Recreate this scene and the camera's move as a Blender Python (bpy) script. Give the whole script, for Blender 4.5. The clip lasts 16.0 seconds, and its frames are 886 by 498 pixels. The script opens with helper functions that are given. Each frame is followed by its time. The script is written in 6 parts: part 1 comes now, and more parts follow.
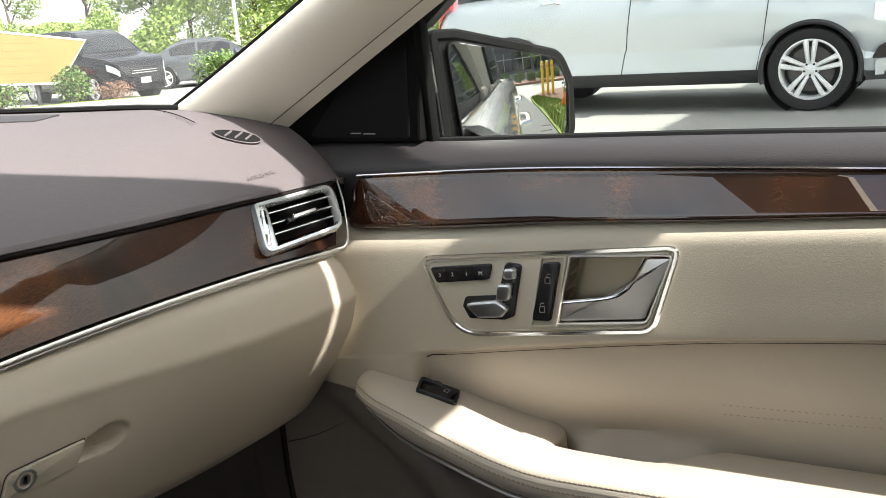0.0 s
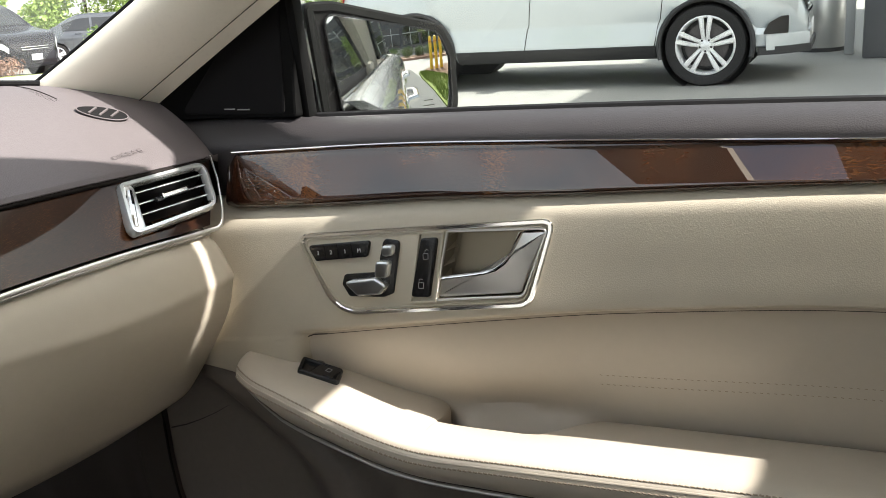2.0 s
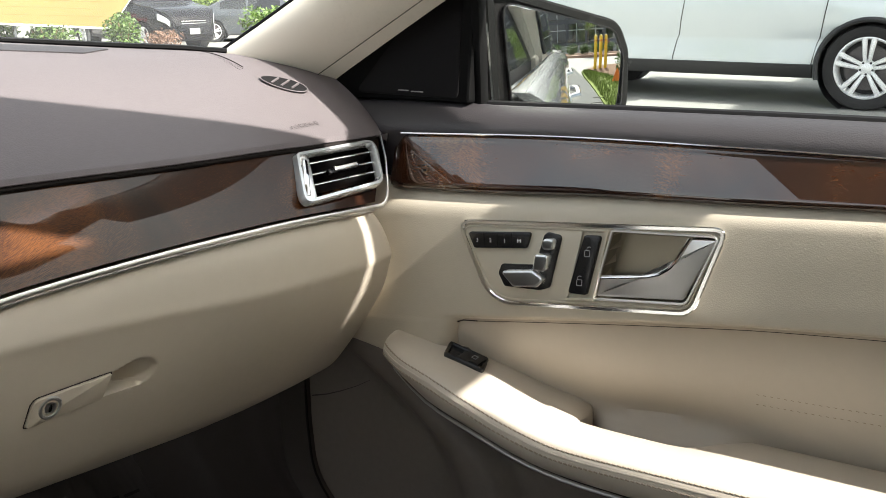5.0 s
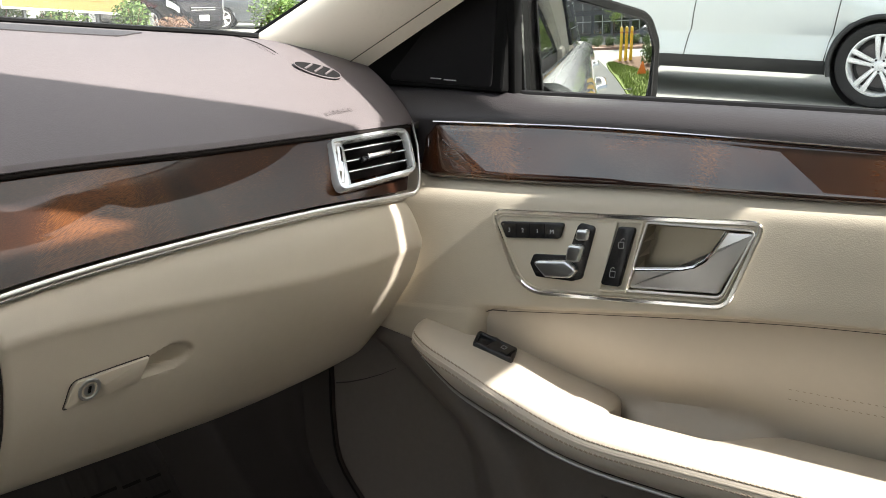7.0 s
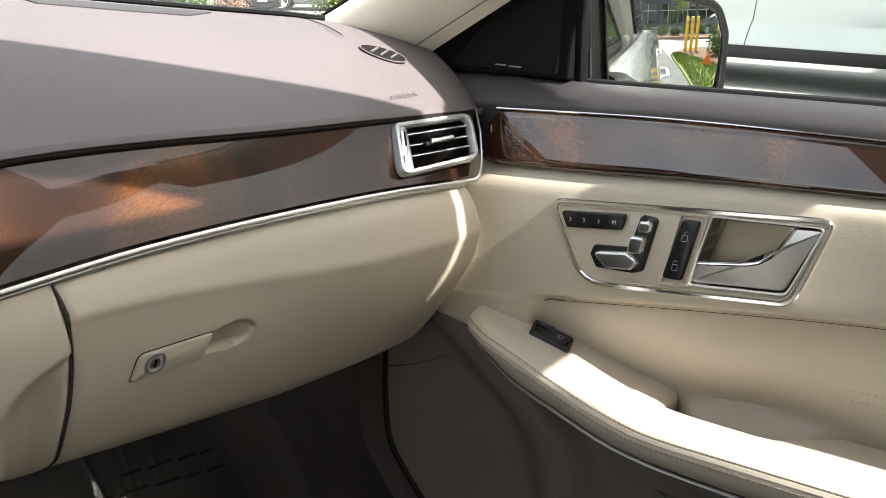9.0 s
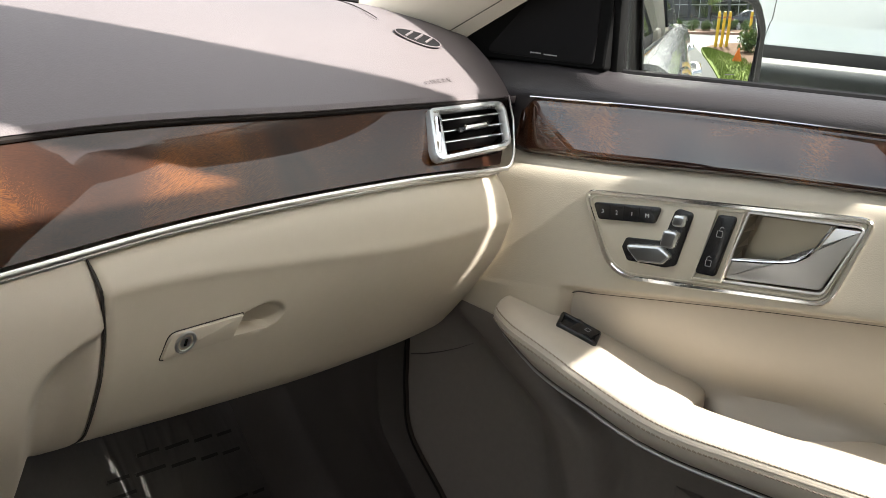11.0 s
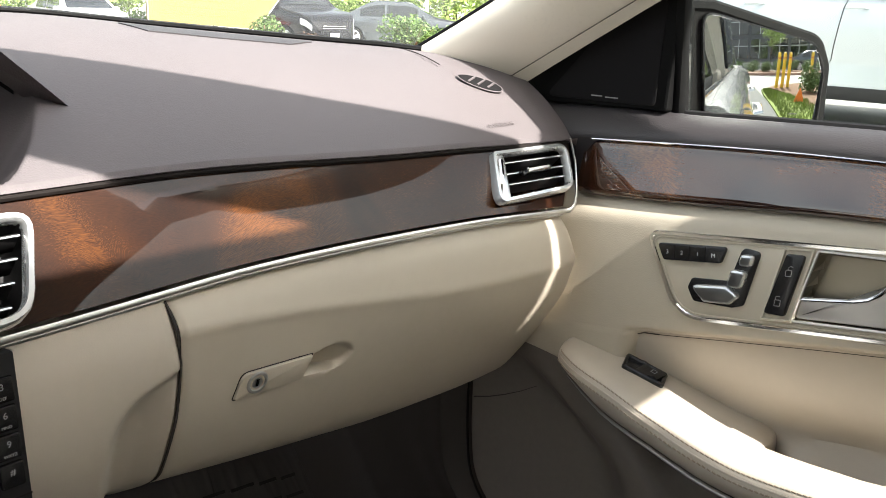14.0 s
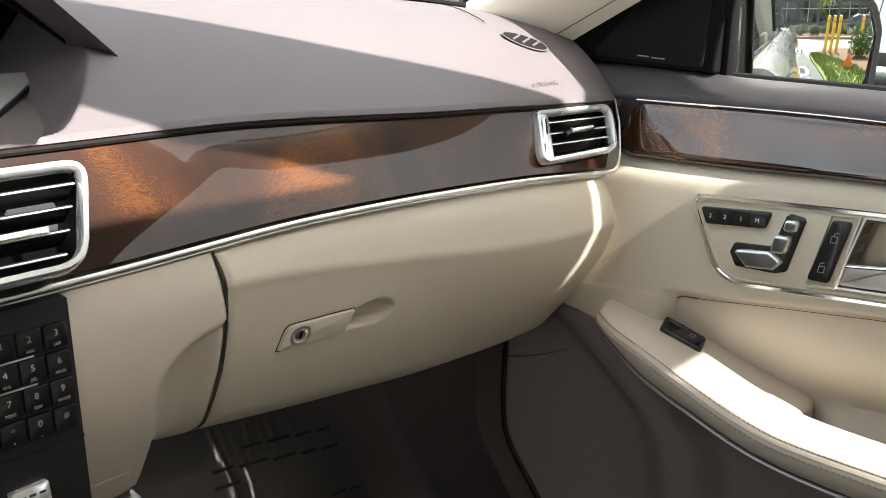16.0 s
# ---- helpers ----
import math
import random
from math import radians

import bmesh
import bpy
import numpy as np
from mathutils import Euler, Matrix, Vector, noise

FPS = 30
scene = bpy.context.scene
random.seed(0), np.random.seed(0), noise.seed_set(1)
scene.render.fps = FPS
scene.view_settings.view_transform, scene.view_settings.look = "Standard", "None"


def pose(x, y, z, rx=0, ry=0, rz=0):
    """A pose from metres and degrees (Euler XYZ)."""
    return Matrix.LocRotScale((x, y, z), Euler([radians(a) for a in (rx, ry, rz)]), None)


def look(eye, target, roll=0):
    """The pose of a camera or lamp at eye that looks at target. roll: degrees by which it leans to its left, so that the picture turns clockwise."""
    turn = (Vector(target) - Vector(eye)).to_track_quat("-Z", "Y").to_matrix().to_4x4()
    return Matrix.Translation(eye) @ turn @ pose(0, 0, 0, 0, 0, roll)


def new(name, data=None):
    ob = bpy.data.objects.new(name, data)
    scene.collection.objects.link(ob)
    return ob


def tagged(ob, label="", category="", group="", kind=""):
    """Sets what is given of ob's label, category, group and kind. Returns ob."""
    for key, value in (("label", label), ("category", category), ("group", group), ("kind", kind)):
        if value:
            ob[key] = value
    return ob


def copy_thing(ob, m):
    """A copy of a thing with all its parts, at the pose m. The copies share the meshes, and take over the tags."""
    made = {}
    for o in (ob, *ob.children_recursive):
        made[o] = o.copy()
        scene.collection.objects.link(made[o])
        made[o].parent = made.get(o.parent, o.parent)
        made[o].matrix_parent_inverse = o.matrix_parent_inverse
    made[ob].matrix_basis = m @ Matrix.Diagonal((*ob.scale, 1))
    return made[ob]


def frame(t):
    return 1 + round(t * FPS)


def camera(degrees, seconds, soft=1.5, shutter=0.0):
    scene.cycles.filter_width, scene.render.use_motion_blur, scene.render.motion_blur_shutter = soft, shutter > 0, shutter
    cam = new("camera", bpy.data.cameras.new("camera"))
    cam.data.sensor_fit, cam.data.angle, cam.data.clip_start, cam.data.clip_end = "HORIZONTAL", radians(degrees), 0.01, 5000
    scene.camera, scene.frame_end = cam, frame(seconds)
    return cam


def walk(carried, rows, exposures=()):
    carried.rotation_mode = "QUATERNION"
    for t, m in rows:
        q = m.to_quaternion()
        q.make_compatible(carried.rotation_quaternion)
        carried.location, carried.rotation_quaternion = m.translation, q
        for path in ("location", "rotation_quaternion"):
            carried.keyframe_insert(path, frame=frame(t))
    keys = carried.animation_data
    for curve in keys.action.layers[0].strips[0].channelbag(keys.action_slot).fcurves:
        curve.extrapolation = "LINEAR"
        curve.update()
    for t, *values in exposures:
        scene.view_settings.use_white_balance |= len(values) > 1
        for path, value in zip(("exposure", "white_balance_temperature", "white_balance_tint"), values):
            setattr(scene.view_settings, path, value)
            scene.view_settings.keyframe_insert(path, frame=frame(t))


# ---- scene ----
cam = camera(51.6, 16.0, soft=0.7)
# seconds, eye x y z, yaw, pitch, roll
ROWS = [
    (0, 0.0000, 0.0000, 1.1000, 30.00, -14.50, -4.50),
    (0.5, 0.0015, 0.0091, 1.0975, 30.37, -15.70, -4.17),
    (1, 0.0165, 0.0166, 1.0953, 29.04, -15.93, -3.91),
    (1.5, 0.0295, 0.0230, 1.0924, 25.12, -15.86, -4.84),
    (2, 0.0222, 0.0215, 1.0944, 24.36, -16.33, -4.19),
    (2.5, 0.0097, 0.0153, 1.0939, 26.15, -16.43, -3.18),
    (3, 0.0034, 0.0177, 1.0888, 29.02, -16.11, -2.90),
    (3.5, -0.0097, 0.0049, 1.0949, 29.79, -16.85, -1.91),
    (4, -0.0095, 0.0067, 1.0919, 31.05, -16.62, -1.11),
    (6.5, -0.0232, -0.0025, 1.0870, 32.60, -15.96, -0.21),
    (7, -0.0319, -0.0065, 1.0862, 32.49, -16.67, 0.35),
    (7.5, -0.0278, -0.0056, 1.0883, 32.76, -17.12, 0.49),
    (8, -0.0430, -0.0108, 1.0849, 32.69, -17.73, 0.72),
    (8.5, -0.0425, -0.0137, 1.0857, 35.18, -17.57, 1.27),
    (9, -0.0416, -0.0121, 1.0863, 35.59, -17.60, 1.34),
    (11.5, -0.0639, -0.0235, 1.0796, 36.29, -18.27, 3.30),
    (12, -0.0608, -0.0302, 1.0817, 36.61, -18.22, 3.36),
    (12.5, -0.0584, -0.0278, 1.0831, 37.49, -17.90, 2.81),
    (13, -0.0629, -0.0263, 1.0800, 38.73, -17.77, 1.34),
    (13.5, -0.0655, -0.0310, 1.0792, 39.04, -15.82, 1.19),
    (14, -0.0635, -0.0288, 1.0781, 39.79, -15.43, 1.48),
    (14.5, -0.0667, -0.0395, 1.0816, 40.45, -16.18, 1.76),
    (15, -0.0711, -0.0408, 1.0806, 41.79, -16.38, 1.80),
    (15.5, -0.0732, -0.0359, 1.0745, 42.24, -17.43, 2.13),
    (16, -0.0692, -0.0366, 1.0758, 41.68, -17.92, 2.25),
]
walk(cam, [(t, pose(x, y, z, 0, 0, yaw) @ pose(0, 0, 0, 90 + pitch) @ pose(0, 0, 0, 0, 0, roll)) for t, x, y, z, yaw, pitch, roll in ROWS],
     exposures=((0.0, 1.32), (4.0, 1.34), (9.0, 1.64), (11.5, 1.72), (14.0, 1.69), (16.0, 1.84)))

# ---- light ----
SUN_TO = Vector((1.1, 0.06, 1.0)).normalized()
world = bpy.data.worlds.new("sky")
scene.world = world
world.use_nodes = True
wn, wl = world.node_tree.nodes, world.node_tree.links
sky = wn.new("ShaderNodeTexSky")
sky.sky_type, sky.sun_disc = "NISHITA", False
sky.sun_elevation = math.asin(SUN_TO.z)
sky.sun_rotation = math.atan2(SUN_TO.x, SUN_TO.y)
sky.air_density, sky.dust_density, sky.ozone_density = 0.8, 5.0, 0.3
haze = wn.new("ShaderNodeHueSaturation")
haze.inputs["Saturation"].default_value, haze.inputs["Value"].default_value = 0.58, 1.0
wl.new(sky.outputs[0], haze.inputs["Color"])
spot_dir, axes, rise, veil = (wn.new("ShaderNode" + k) for k in ("TexCoord", "SeparateXYZ", "MapRange", "Mix"))
wl.new(spot_dir.outputs["Generated"], axes.inputs[0])
wl.new(axes.outputs["Z"], rise.inputs["Value"])
rise.interpolation_type = "SMOOTHSTEP"
rise.inputs["From Min"].default_value, rise.inputs["From Max"].default_value = -0.02, 0.50
rise.inputs["To Min"].default_value, rise.inputs["To Max"].default_value = 0.80, 0.0
veil.data_type = "RGBA"
wl.new(rise.outputs[0], veil.inputs["Factor"])
wl.new(haze.outputs[0], veil.inputs["A"])
veil.inputs["B"].default_value = (4.4, 4.5, 4.6, 1)
puff, edge_of, cloud = (wn.new("ShaderNode" + k) for k in ("TexNoise", "MapRange", "Mix"))
puff.inputs["Scale"].default_value, puff.inputs["Detail"].default_value = 3.2, 6
wl.new(spot_dir.outputs["Generated"], puff.inputs["Vector"])
wl.new(puff.outputs["Fac"], edge_of.inputs["Value"])
edge_of.inputs["From Min"].default_value, edge_of.inputs["From Max"].default_value = 0.46, 0.66
edge_of.inputs["To Max"].default_value = 0.75
cloud.data_type = "RGBA"
wl.new(edge_of.outputs[0], cloud.inputs["Factor"])
wl.new(veil.outputs["Result"], cloud.inputs["A"])
cloud.inputs["B"].default_value = (6.0, 6.1, 6.2, 1)
wl.new(cloud.outputs["Result"], wn["Background"].inputs[0])
wn["Background"].inputs[1].default_value = 0.15
sun = new("sun", bpy.data.lights.new("sun", "SUN"))
sun.data.energy, sun.data.angle, sun.data.color = 4.9, radians(0.6), (1.0, 0.96, 0.90)
sun.matrix_basis = look(SUN_TO * 30, (0, 0, 0))


# ---- materials ----
def material(name, color, rough=0.5, metal=0.0, spread=0.12, scale=6.0, grain=0.0, grain_size=0.0012, coat=0.0,
             coat_rough=0.05, spec=0.5, fine=0.06, cells=True):
    """Principled surface: colour drifting at two scales, and a fine relief."""
    m = bpy.data.materials.new(name)
    m.use_nodes = True
    n, l = m.node_tree.nodes, m.node_tree.links
    b = n["Principled BSDF"]
    b.inputs["Roughness"].default_value, b.inputs["Metallic"].default_value = rough, metal
    b.inputs["Coat Weight"].default_value, b.inputs["Coat Roughness"].default_value = coat, coat_rough
    b.inputs["Specular IOR Level"].default_value = spec
    tc = n.new("ShaderNodeTexCoord")
    big, small = n.new("ShaderNodeTexNoise"), n.new("ShaderNodeTexNoise")
    big.inputs["Scale"].default_value, small.inputs["Scale"].default_value = scale, scale * 23
    big.inputs["Detail"].default_value = 4
    for t in (big, small):
        l.new(tc.outputs["Object"], t.inputs["Vector"])
    add = n.new("ShaderNodeMath")
    add.operation = "MULTIPLY_ADD"
    l.new(small.outputs["Fac"], add.inputs[0])
    add.inputs[1].default_value = fine / max(spread, 0.01)
    l.new(big.outputs["Fac"], add.inputs[2])
    ramp = n.new("ShaderNodeValToRGB")
    e = ramp.color_ramp.elements
    e[0].position, e[1].position = 0.25, 0.95
    e[0].color = (*[c * (1 - spread) for c in color], 1)
    e[1].color = (*[min(1, c * (1 + spread)) for c in color], 1)
    l.new(add.outputs[0], ramp.inputs[0])
    l.new(ramp.outputs[0], b.inputs["Base Color"])
    rr = n.new("ShaderNodeMapRange")
    rr.inputs["To Min"].default_value, rr.inputs["To Max"].default_value = rough * 0.85, min(1, rough * 1.15)
    l.new(big.outputs["Fac"], rr.inputs["Value"])
    l.new(rr.outputs[0], b.inputs["Roughness"])
    if grain:
        if cells:
            g = n.new("ShaderNodeTexVoronoi")
            g.feature = "F1"
        else:
            g = n.new("ShaderNodeTexNoise")
            g.inputs["Detail"].default_value = 3
        g.inputs["Scale"].default_value = 1 / grain_size
        warp = n.new("ShaderNodeVectorMath")
        warp.operation = "MULTIPLY_ADD"
        l.new(small.outputs["Color"], warp.inputs[0])
        warp.inputs[1].default_value = (grain_size,) * 3
        l.new(tc.outputs["Object"], warp.inputs[2])
        l.new(warp.outputs[0], g.inputs["Vector"])
        bump = n.new("ShaderNodeBump")
        bump.inputs["Strength"].default_value, bump.inputs["Distance"].default_value = grain, grain_size * 0.35
        l.new(g.outputs[0], bump.inputs["Height"])
        l.new(bump.outputs[0], b.inputs["Normal"])
    return m


def burl_wood(name, stretch, lacquer, tone=(1, 1, 1)):
    m = bpy.data.materials.new(name)
    m.use_nodes = True
    n, l = m.node_tree.nodes, m.node_tree.links
    b = n["Principled BSDF"]
    tc = n.new("ShaderNodeTexCoord")
    swirl = n.new("ShaderNodeTexNoise")
    swirl.inputs["Scale"].default_value, swirl.inputs["Detail"].default_value = 9, 2.0
    swirl.inputs["Distortion"].default_value = 0.9
    l.new(tc.outputs["Object"], swirl.inputs["Vector"])
    warp = n.new("ShaderNodeVectorMath")
    warp.operation = "MULTIPLY_ADD"
    l.new(swirl.outputs["Color"], warp.inputs[0])
    warp.inputs[1].default_value = (0.040, 0.055, 0.050)
    l.new(tc.outputs["Object"], warp.inputs[2])
    mapping = n.new("ShaderNodeMapping")
    mapping.inputs["Scale"].default_value = stretch
    mapping.inputs["Rotation"].default_value = (0.45, 0.2, 0.25)
    l.new(warp.outputs[0], mapping.inputs["Vector"])
    fibre = n.new("ShaderNodeTexNoise")
    fibre.inputs["Scale"].default_value, fibre.inputs["Detail"].default_value = 1.0, 6
    fibre.inputs["Roughness"].default_value = 0.5
    l.new(mapping.outputs[0], fibre.inputs["Vector"])
    share = n.new("ShaderNodeMath")
    share.operation = "MULTIPLY"
    l.new(swirl.outputs["Fac"], share.inputs[0])
    share.inputs[1].default_value = 0.74
    mix = n.new("ShaderNodeMath")
    mix.operation = "MULTIPLY_ADD"
    l.new(fibre.outputs["Fac"], mix.inputs[0])
    mix.inputs[1].default_value = 0.32
    l.new(share.outputs[0], mix.inputs[2])
    ramp = n.new("ShaderNodeValToRGB")
    e = ramp.color_ramp.elements
    e[0].position, e[0].color = 0.36, (0.015, 0.0047, 0.0022, 1)
    e[1].position, e[1].color = 0.74, (0.225, 0.077, 0.0105, 1)
    mid = e.new(0.58)
    mid.color = (0.050, 0.0155, 0.0036, 1)
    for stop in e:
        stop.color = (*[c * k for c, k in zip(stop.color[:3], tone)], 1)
    l.new(mix.outputs[0], ramp.inputs[0])
    l.new(ramp.outputs[0], b.inputs["Base Color"])
    b.inputs["Roughness"].default_value = 0.42
    b.inputs["Coat Weight"].default_value, b.inputs["Coat Roughness"].default_value = 1.0, 0.015
    b.inputs["Coat IOR"].default_value = lacquer
    b.inputs["Specular IOR Level"].default_value = 0.12
    return m


def clear_glass(name, tint=(1, 1, 1), veil_share=0.0, grazing=3.6):
    m = bpy.data.materials.new(name)
    m.use_nodes = True
    n, l = m.node_tree.nodes, m.node_tree.links
    n.remove(n["Principled BSDF"])
    trans, gloss, mix = (n.new("ShaderNode" + k) for k in ("BsdfTransparent", "BsdfGlossy", "MixShader"))
    trans.inputs[0].default_value = (*tint, 1)
    gloss.inputs["Roughness"].default_value = 0.01
    edge = n.new("ShaderNodeLayerWeight")
    edge.inputs[0].default_value = 0.5
    power, scale = n.new("ShaderNodeMath"), n.new("ShaderNodeMath")
    power.operation, power.inputs[1].default_value = "POWER", grazing
    scale.operation, scale.inputs[1].default_value, scale.inputs[2].default_value = "MULTIPLY_ADD", 0.9, 0.004
    l.new(edge.outputs["Facing"], power.inputs[0])
    l.new(power.outputs[0], scale.inputs[0])
    l.new(scale.outputs[0], mix.inputs[0])
    l.new(trans.outputs[0], mix.inputs[1])
    l.new(gloss.outputs[0], mix.inputs[2])
    # pale haze over the view, put in as a translucent share of the pane
    if veil_share:
        film, soft = n.new("ShaderNodeMixShader"), n.new("ShaderNodeBsdfTranslucent")
        film.inputs[0].default_value = veil_share
        soft.inputs[0].default_value = (0.85, 0.87, 0.84, 1)
        l.new(mix.outputs[0], film.inputs[1])
        l.new(soft.outputs[0], film.inputs[2])
        l.new(film.outputs[0], n["Material Output"].inputs[0])
    else:
        l.new(mix.outputs[0], n["Material Output"].inputs[0])
    return m


LEATHER = material("beige_leather", (0.555, 0.495, 0.392), 0.40, spread=0.05, scale=5, grain=0.36, grain_size=0.0011, fine=0.02)
LEATHER_FINE = material("beige_smooth_leather", (0.545, 0.482, 0.396), 0.40, spread=0.05, scale=5, grain=0.14, grain_size=0.0009, fine=0.02)
BEIGE_PLASTIC = material("beige_moulded_plastic", (0.525, 0.465, 0.374), 0.45, spread=0.04, scale=4, grain=0.10, grain_size=0.0008, fine=0.02)
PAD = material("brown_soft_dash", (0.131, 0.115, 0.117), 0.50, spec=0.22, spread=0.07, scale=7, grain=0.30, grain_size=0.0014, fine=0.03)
# the dash pad's brown again, with the door's shade put into its colour
PAD_SHADED = material("shaded_brown_leather", (0.040, 0.036, 0.038), 0.5, spread=0.07, scale=7, grain=0.35, grain_size=0.0014, fine=0.03)
# one walnut twice: reflected sky put into the door's tone, dash toned down
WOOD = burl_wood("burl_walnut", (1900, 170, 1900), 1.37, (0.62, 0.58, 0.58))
DOOR_WOOD = burl_wood("door_walnut_sky_toned", (150, 900, 900), 1.95, (1.1, 1.25, 1.9))
CHROME = material("polished_chrome", (0.80, 0.80, 0.79), 0.10, 1.0, spread=0.03, fine=0.01)
SATIN = material("satin_silver", (0.72, 0.71, 0.69), 0.34, 1.0, spread=0.04, fine=0.02)
DULL_SILVER = material("dull_silver_strip", (0.45, 0.44, 0.42), 0.4, 0.8, spread=0.05)
BRIGHT = material("bright_silver_trim", (0.82, 0.83, 0.82), 0.22, 0.72, spread=0.03, fine=0.01)
BLACK = material("black_gloss_plastic", (0.012, 0.012, 0.013), 0.22, spread=0.1)
MATT = material("black_matt_plastic", (0.010, 0.0095, 0.010), 0.6, spread=0.12, spec=0.3, grain=0.2, grain_size=0.001)
CLOTH = material("black_speaker_cloth", (0.009, 0.0085, 0.009), 0.9, spec=0.2, spread=0.15, grain=0.25, grain_size=0.0008)
CERAMIC = material("black_ceramic_band", (0.0028, 0.0028, 0.0028), 0.7, spread=0.1, spec=0.15)
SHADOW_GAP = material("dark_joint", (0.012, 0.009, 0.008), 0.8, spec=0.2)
CARPET = material("dark_carpet", (0.030, 0.024, 0.020), 0.95, spread=0.25, scale=12, grain=0.9, grain_size=0.004, cells=False)
# beige trim with the low door's shade put into its colour
LOWER = material("darkened_beige_trim", (0.160, 0.136, 0.116), 0.6, spread=0.08, grain=0.2, grain_size=0.0012)
# brown trim, its colour darkened for the unlit footwell
KICK = material("darkened_brown_trim", (0.041, 0.032, 0.027), 0.7, spread=0.1, grain=0.2, grain_size=0.0012)
PRINT = material("white_print", (0.75, 0.75, 0.74), 0.5, spread=0.02)
DULL_PRINT = material("grey_print", (0.32, 0.31, 0.30), 0.5, spread=0.02)
THREAD = material("beige_thread", (0.34, 0.285, 0.215), 0.7, spread=0.08, scale=60)
MIRROR = material("mirror_silver", (0.66, 0.67, 0.67), 0.0, 1.0, spread=0.01, fine=0.0)
MIRROR.node_tree.nodes["Principled BSDF"].inputs["Roughness"].default_value = 0.0
for k in [k for k in MIRROR.node_tree.links if k.to_socket.name == "Roughness"]:
    MIRROR.node_tree.links.remove(k)
SIDE_GLASS = clear_glass("side_window_glass", (0.93, 0.96, 0.94), 0.0, 1.8)
VEILED = clear_glass("veiled_windscreen_glass", (0.93, 0.96, 0.92), 0.07)
HEADLINER = material("beige_headliner", (0.55, 0.50, 0.42), 0.9, spread=0.05)
PILLAR = material("beige_woven_pillar", (0.76, 0.71, 0.60), 0.8, spread=0.05, scale=10, grain=0.3, grain_size=0.001)
CREAM = material("cream_hardware", (0.60, 0.54, 0.43), 0.35, spread=0.03, fine=0.01)
TITANIUM = material("champagne_recess", (0.33, 0.29, 0.22), 0.33, 0.65, spread=0.06)


# ---- building helpers ----
def smooth(a, b, x):
    t = min(1.0, max(0.0, (x - a) / (b - a)))
    return t * t * (3 - 2 * t)


def track(x, *knots):
    """Monotone-smooth value at x through knots (x, value)."""
    xs, ys = [k[0] for k in knots], [k[1] for k in knots]
    if x <= xs[0]:
        return ys[0]
    if x >= xs[-1]:
        return ys[-1]
    i = max(j for j in range(len(xs) - 1) if xs[j] <= x)
    def slope(j):
        if j <= 0 or j >= len(xs) - 1:
            return (ys[min(j + 1, len(xs) - 1)] - ys[max(j - 1, 0)]) / (xs[min(j + 1, len(xs) - 1)] - xs[max(j - 1, 0)])
        return (ys[j + 1] - ys[j - 1]) / (xs[j + 1] - xs[j - 1])
    h = xs[i + 1] - xs[i]
    t = (x - xs[i]) / h
    return ((2 * t**3 - 3 * t**2 + 1) * ys[i] + (t**3 - 2 * t**2 + t) * h * slope(i) + (3 * t**2 - 2 * t**3) * ys[i + 1]
            + (t**3 - t**2) * h * slope(i + 1))


def link(name, bm, mat, parent=None, label="", sharp=35):
    bmesh.ops.recalc_face_normals(bm, faces=bm.faces)
    me = bpy.data.meshes.new(name)
    bm.to_mesh(me)
    bm.free()
    me.shade_smooth()
    me.set_sharp_from_angle(angle=radians(sharp))
    for s in (mat if isinstance(mat, (list, tuple)) else [mat]):
        me.materials.append(s)
    ob = new(name, me)
    if parent is not None:
        ob.parent = parent
    if label:
        tagged(ob, label)
    return ob


def part(name, bm, mat, parent, label="", sharp=35):
    return link(name, bm, mat, parent, label, sharp)


def thing(name, label, category, kind="", group="", at=None):
    ob = new(name)
    ob.empty_display_size = 0.05
    if at is not None:
        ob.location = at
    return tagged(ob, label, category, group, kind)


def loft(rings, closed=True, caps=True, bm=None):
    """Skin through rings of equal length."""
    bm = bm or bmesh.new()
    vs = [[bm.verts.new(p) for p in ring] for ring in rings]
    n = len(vs[0])
    for a, b in zip(vs, vs[1:]):
        for i in range(n if closed else n - 1):
            j = (i + 1) % n
            try:
                bm.faces.new((a[i], a[j], b[j], b[i]))
            except ValueError:
                pass
    if caps and closed:
        for r in (vs[0], vs[-1]):
            try:
                bm.faces.new(r)
            except ValueError:
                pass
    return bm


def slab(top, drop):
    """A grid of points given a thickness along the vector drop."""
    drop = Vector(drop)
    rings = []
    for row in top:
        row = [Vector(p) for p in row]
        rings.append(row + [p + drop for p in reversed(row)])
    return loft(rings)


def box(size, m=None, bevel=0.0, seg=2, bm=None):
    fresh = bmesh.new()
    bmesh.ops.create_cube(fresh, size=1.0, matrix=Matrix.Diagonal((*size, 1)))
    if bevel:
        bmesh.ops.bevel(fresh, geom=fresh.edges[:], offset=bevel, segments=seg, profile=0.5, affect="EDGES")
    return merge(fresh, m, bm)


def merge(src, m=None, into=None):
    if m is not None:
        bmesh.ops.transform(src, matrix=m, verts=src.verts)
    if into is None:
        return src
    tmp = bpy.data.meshes.new("tmp")
    src.to_mesh(tmp)
    src.free()
    into.from_mesh(tmp)
    bpy.data.meshes.remove(tmp)
    return into


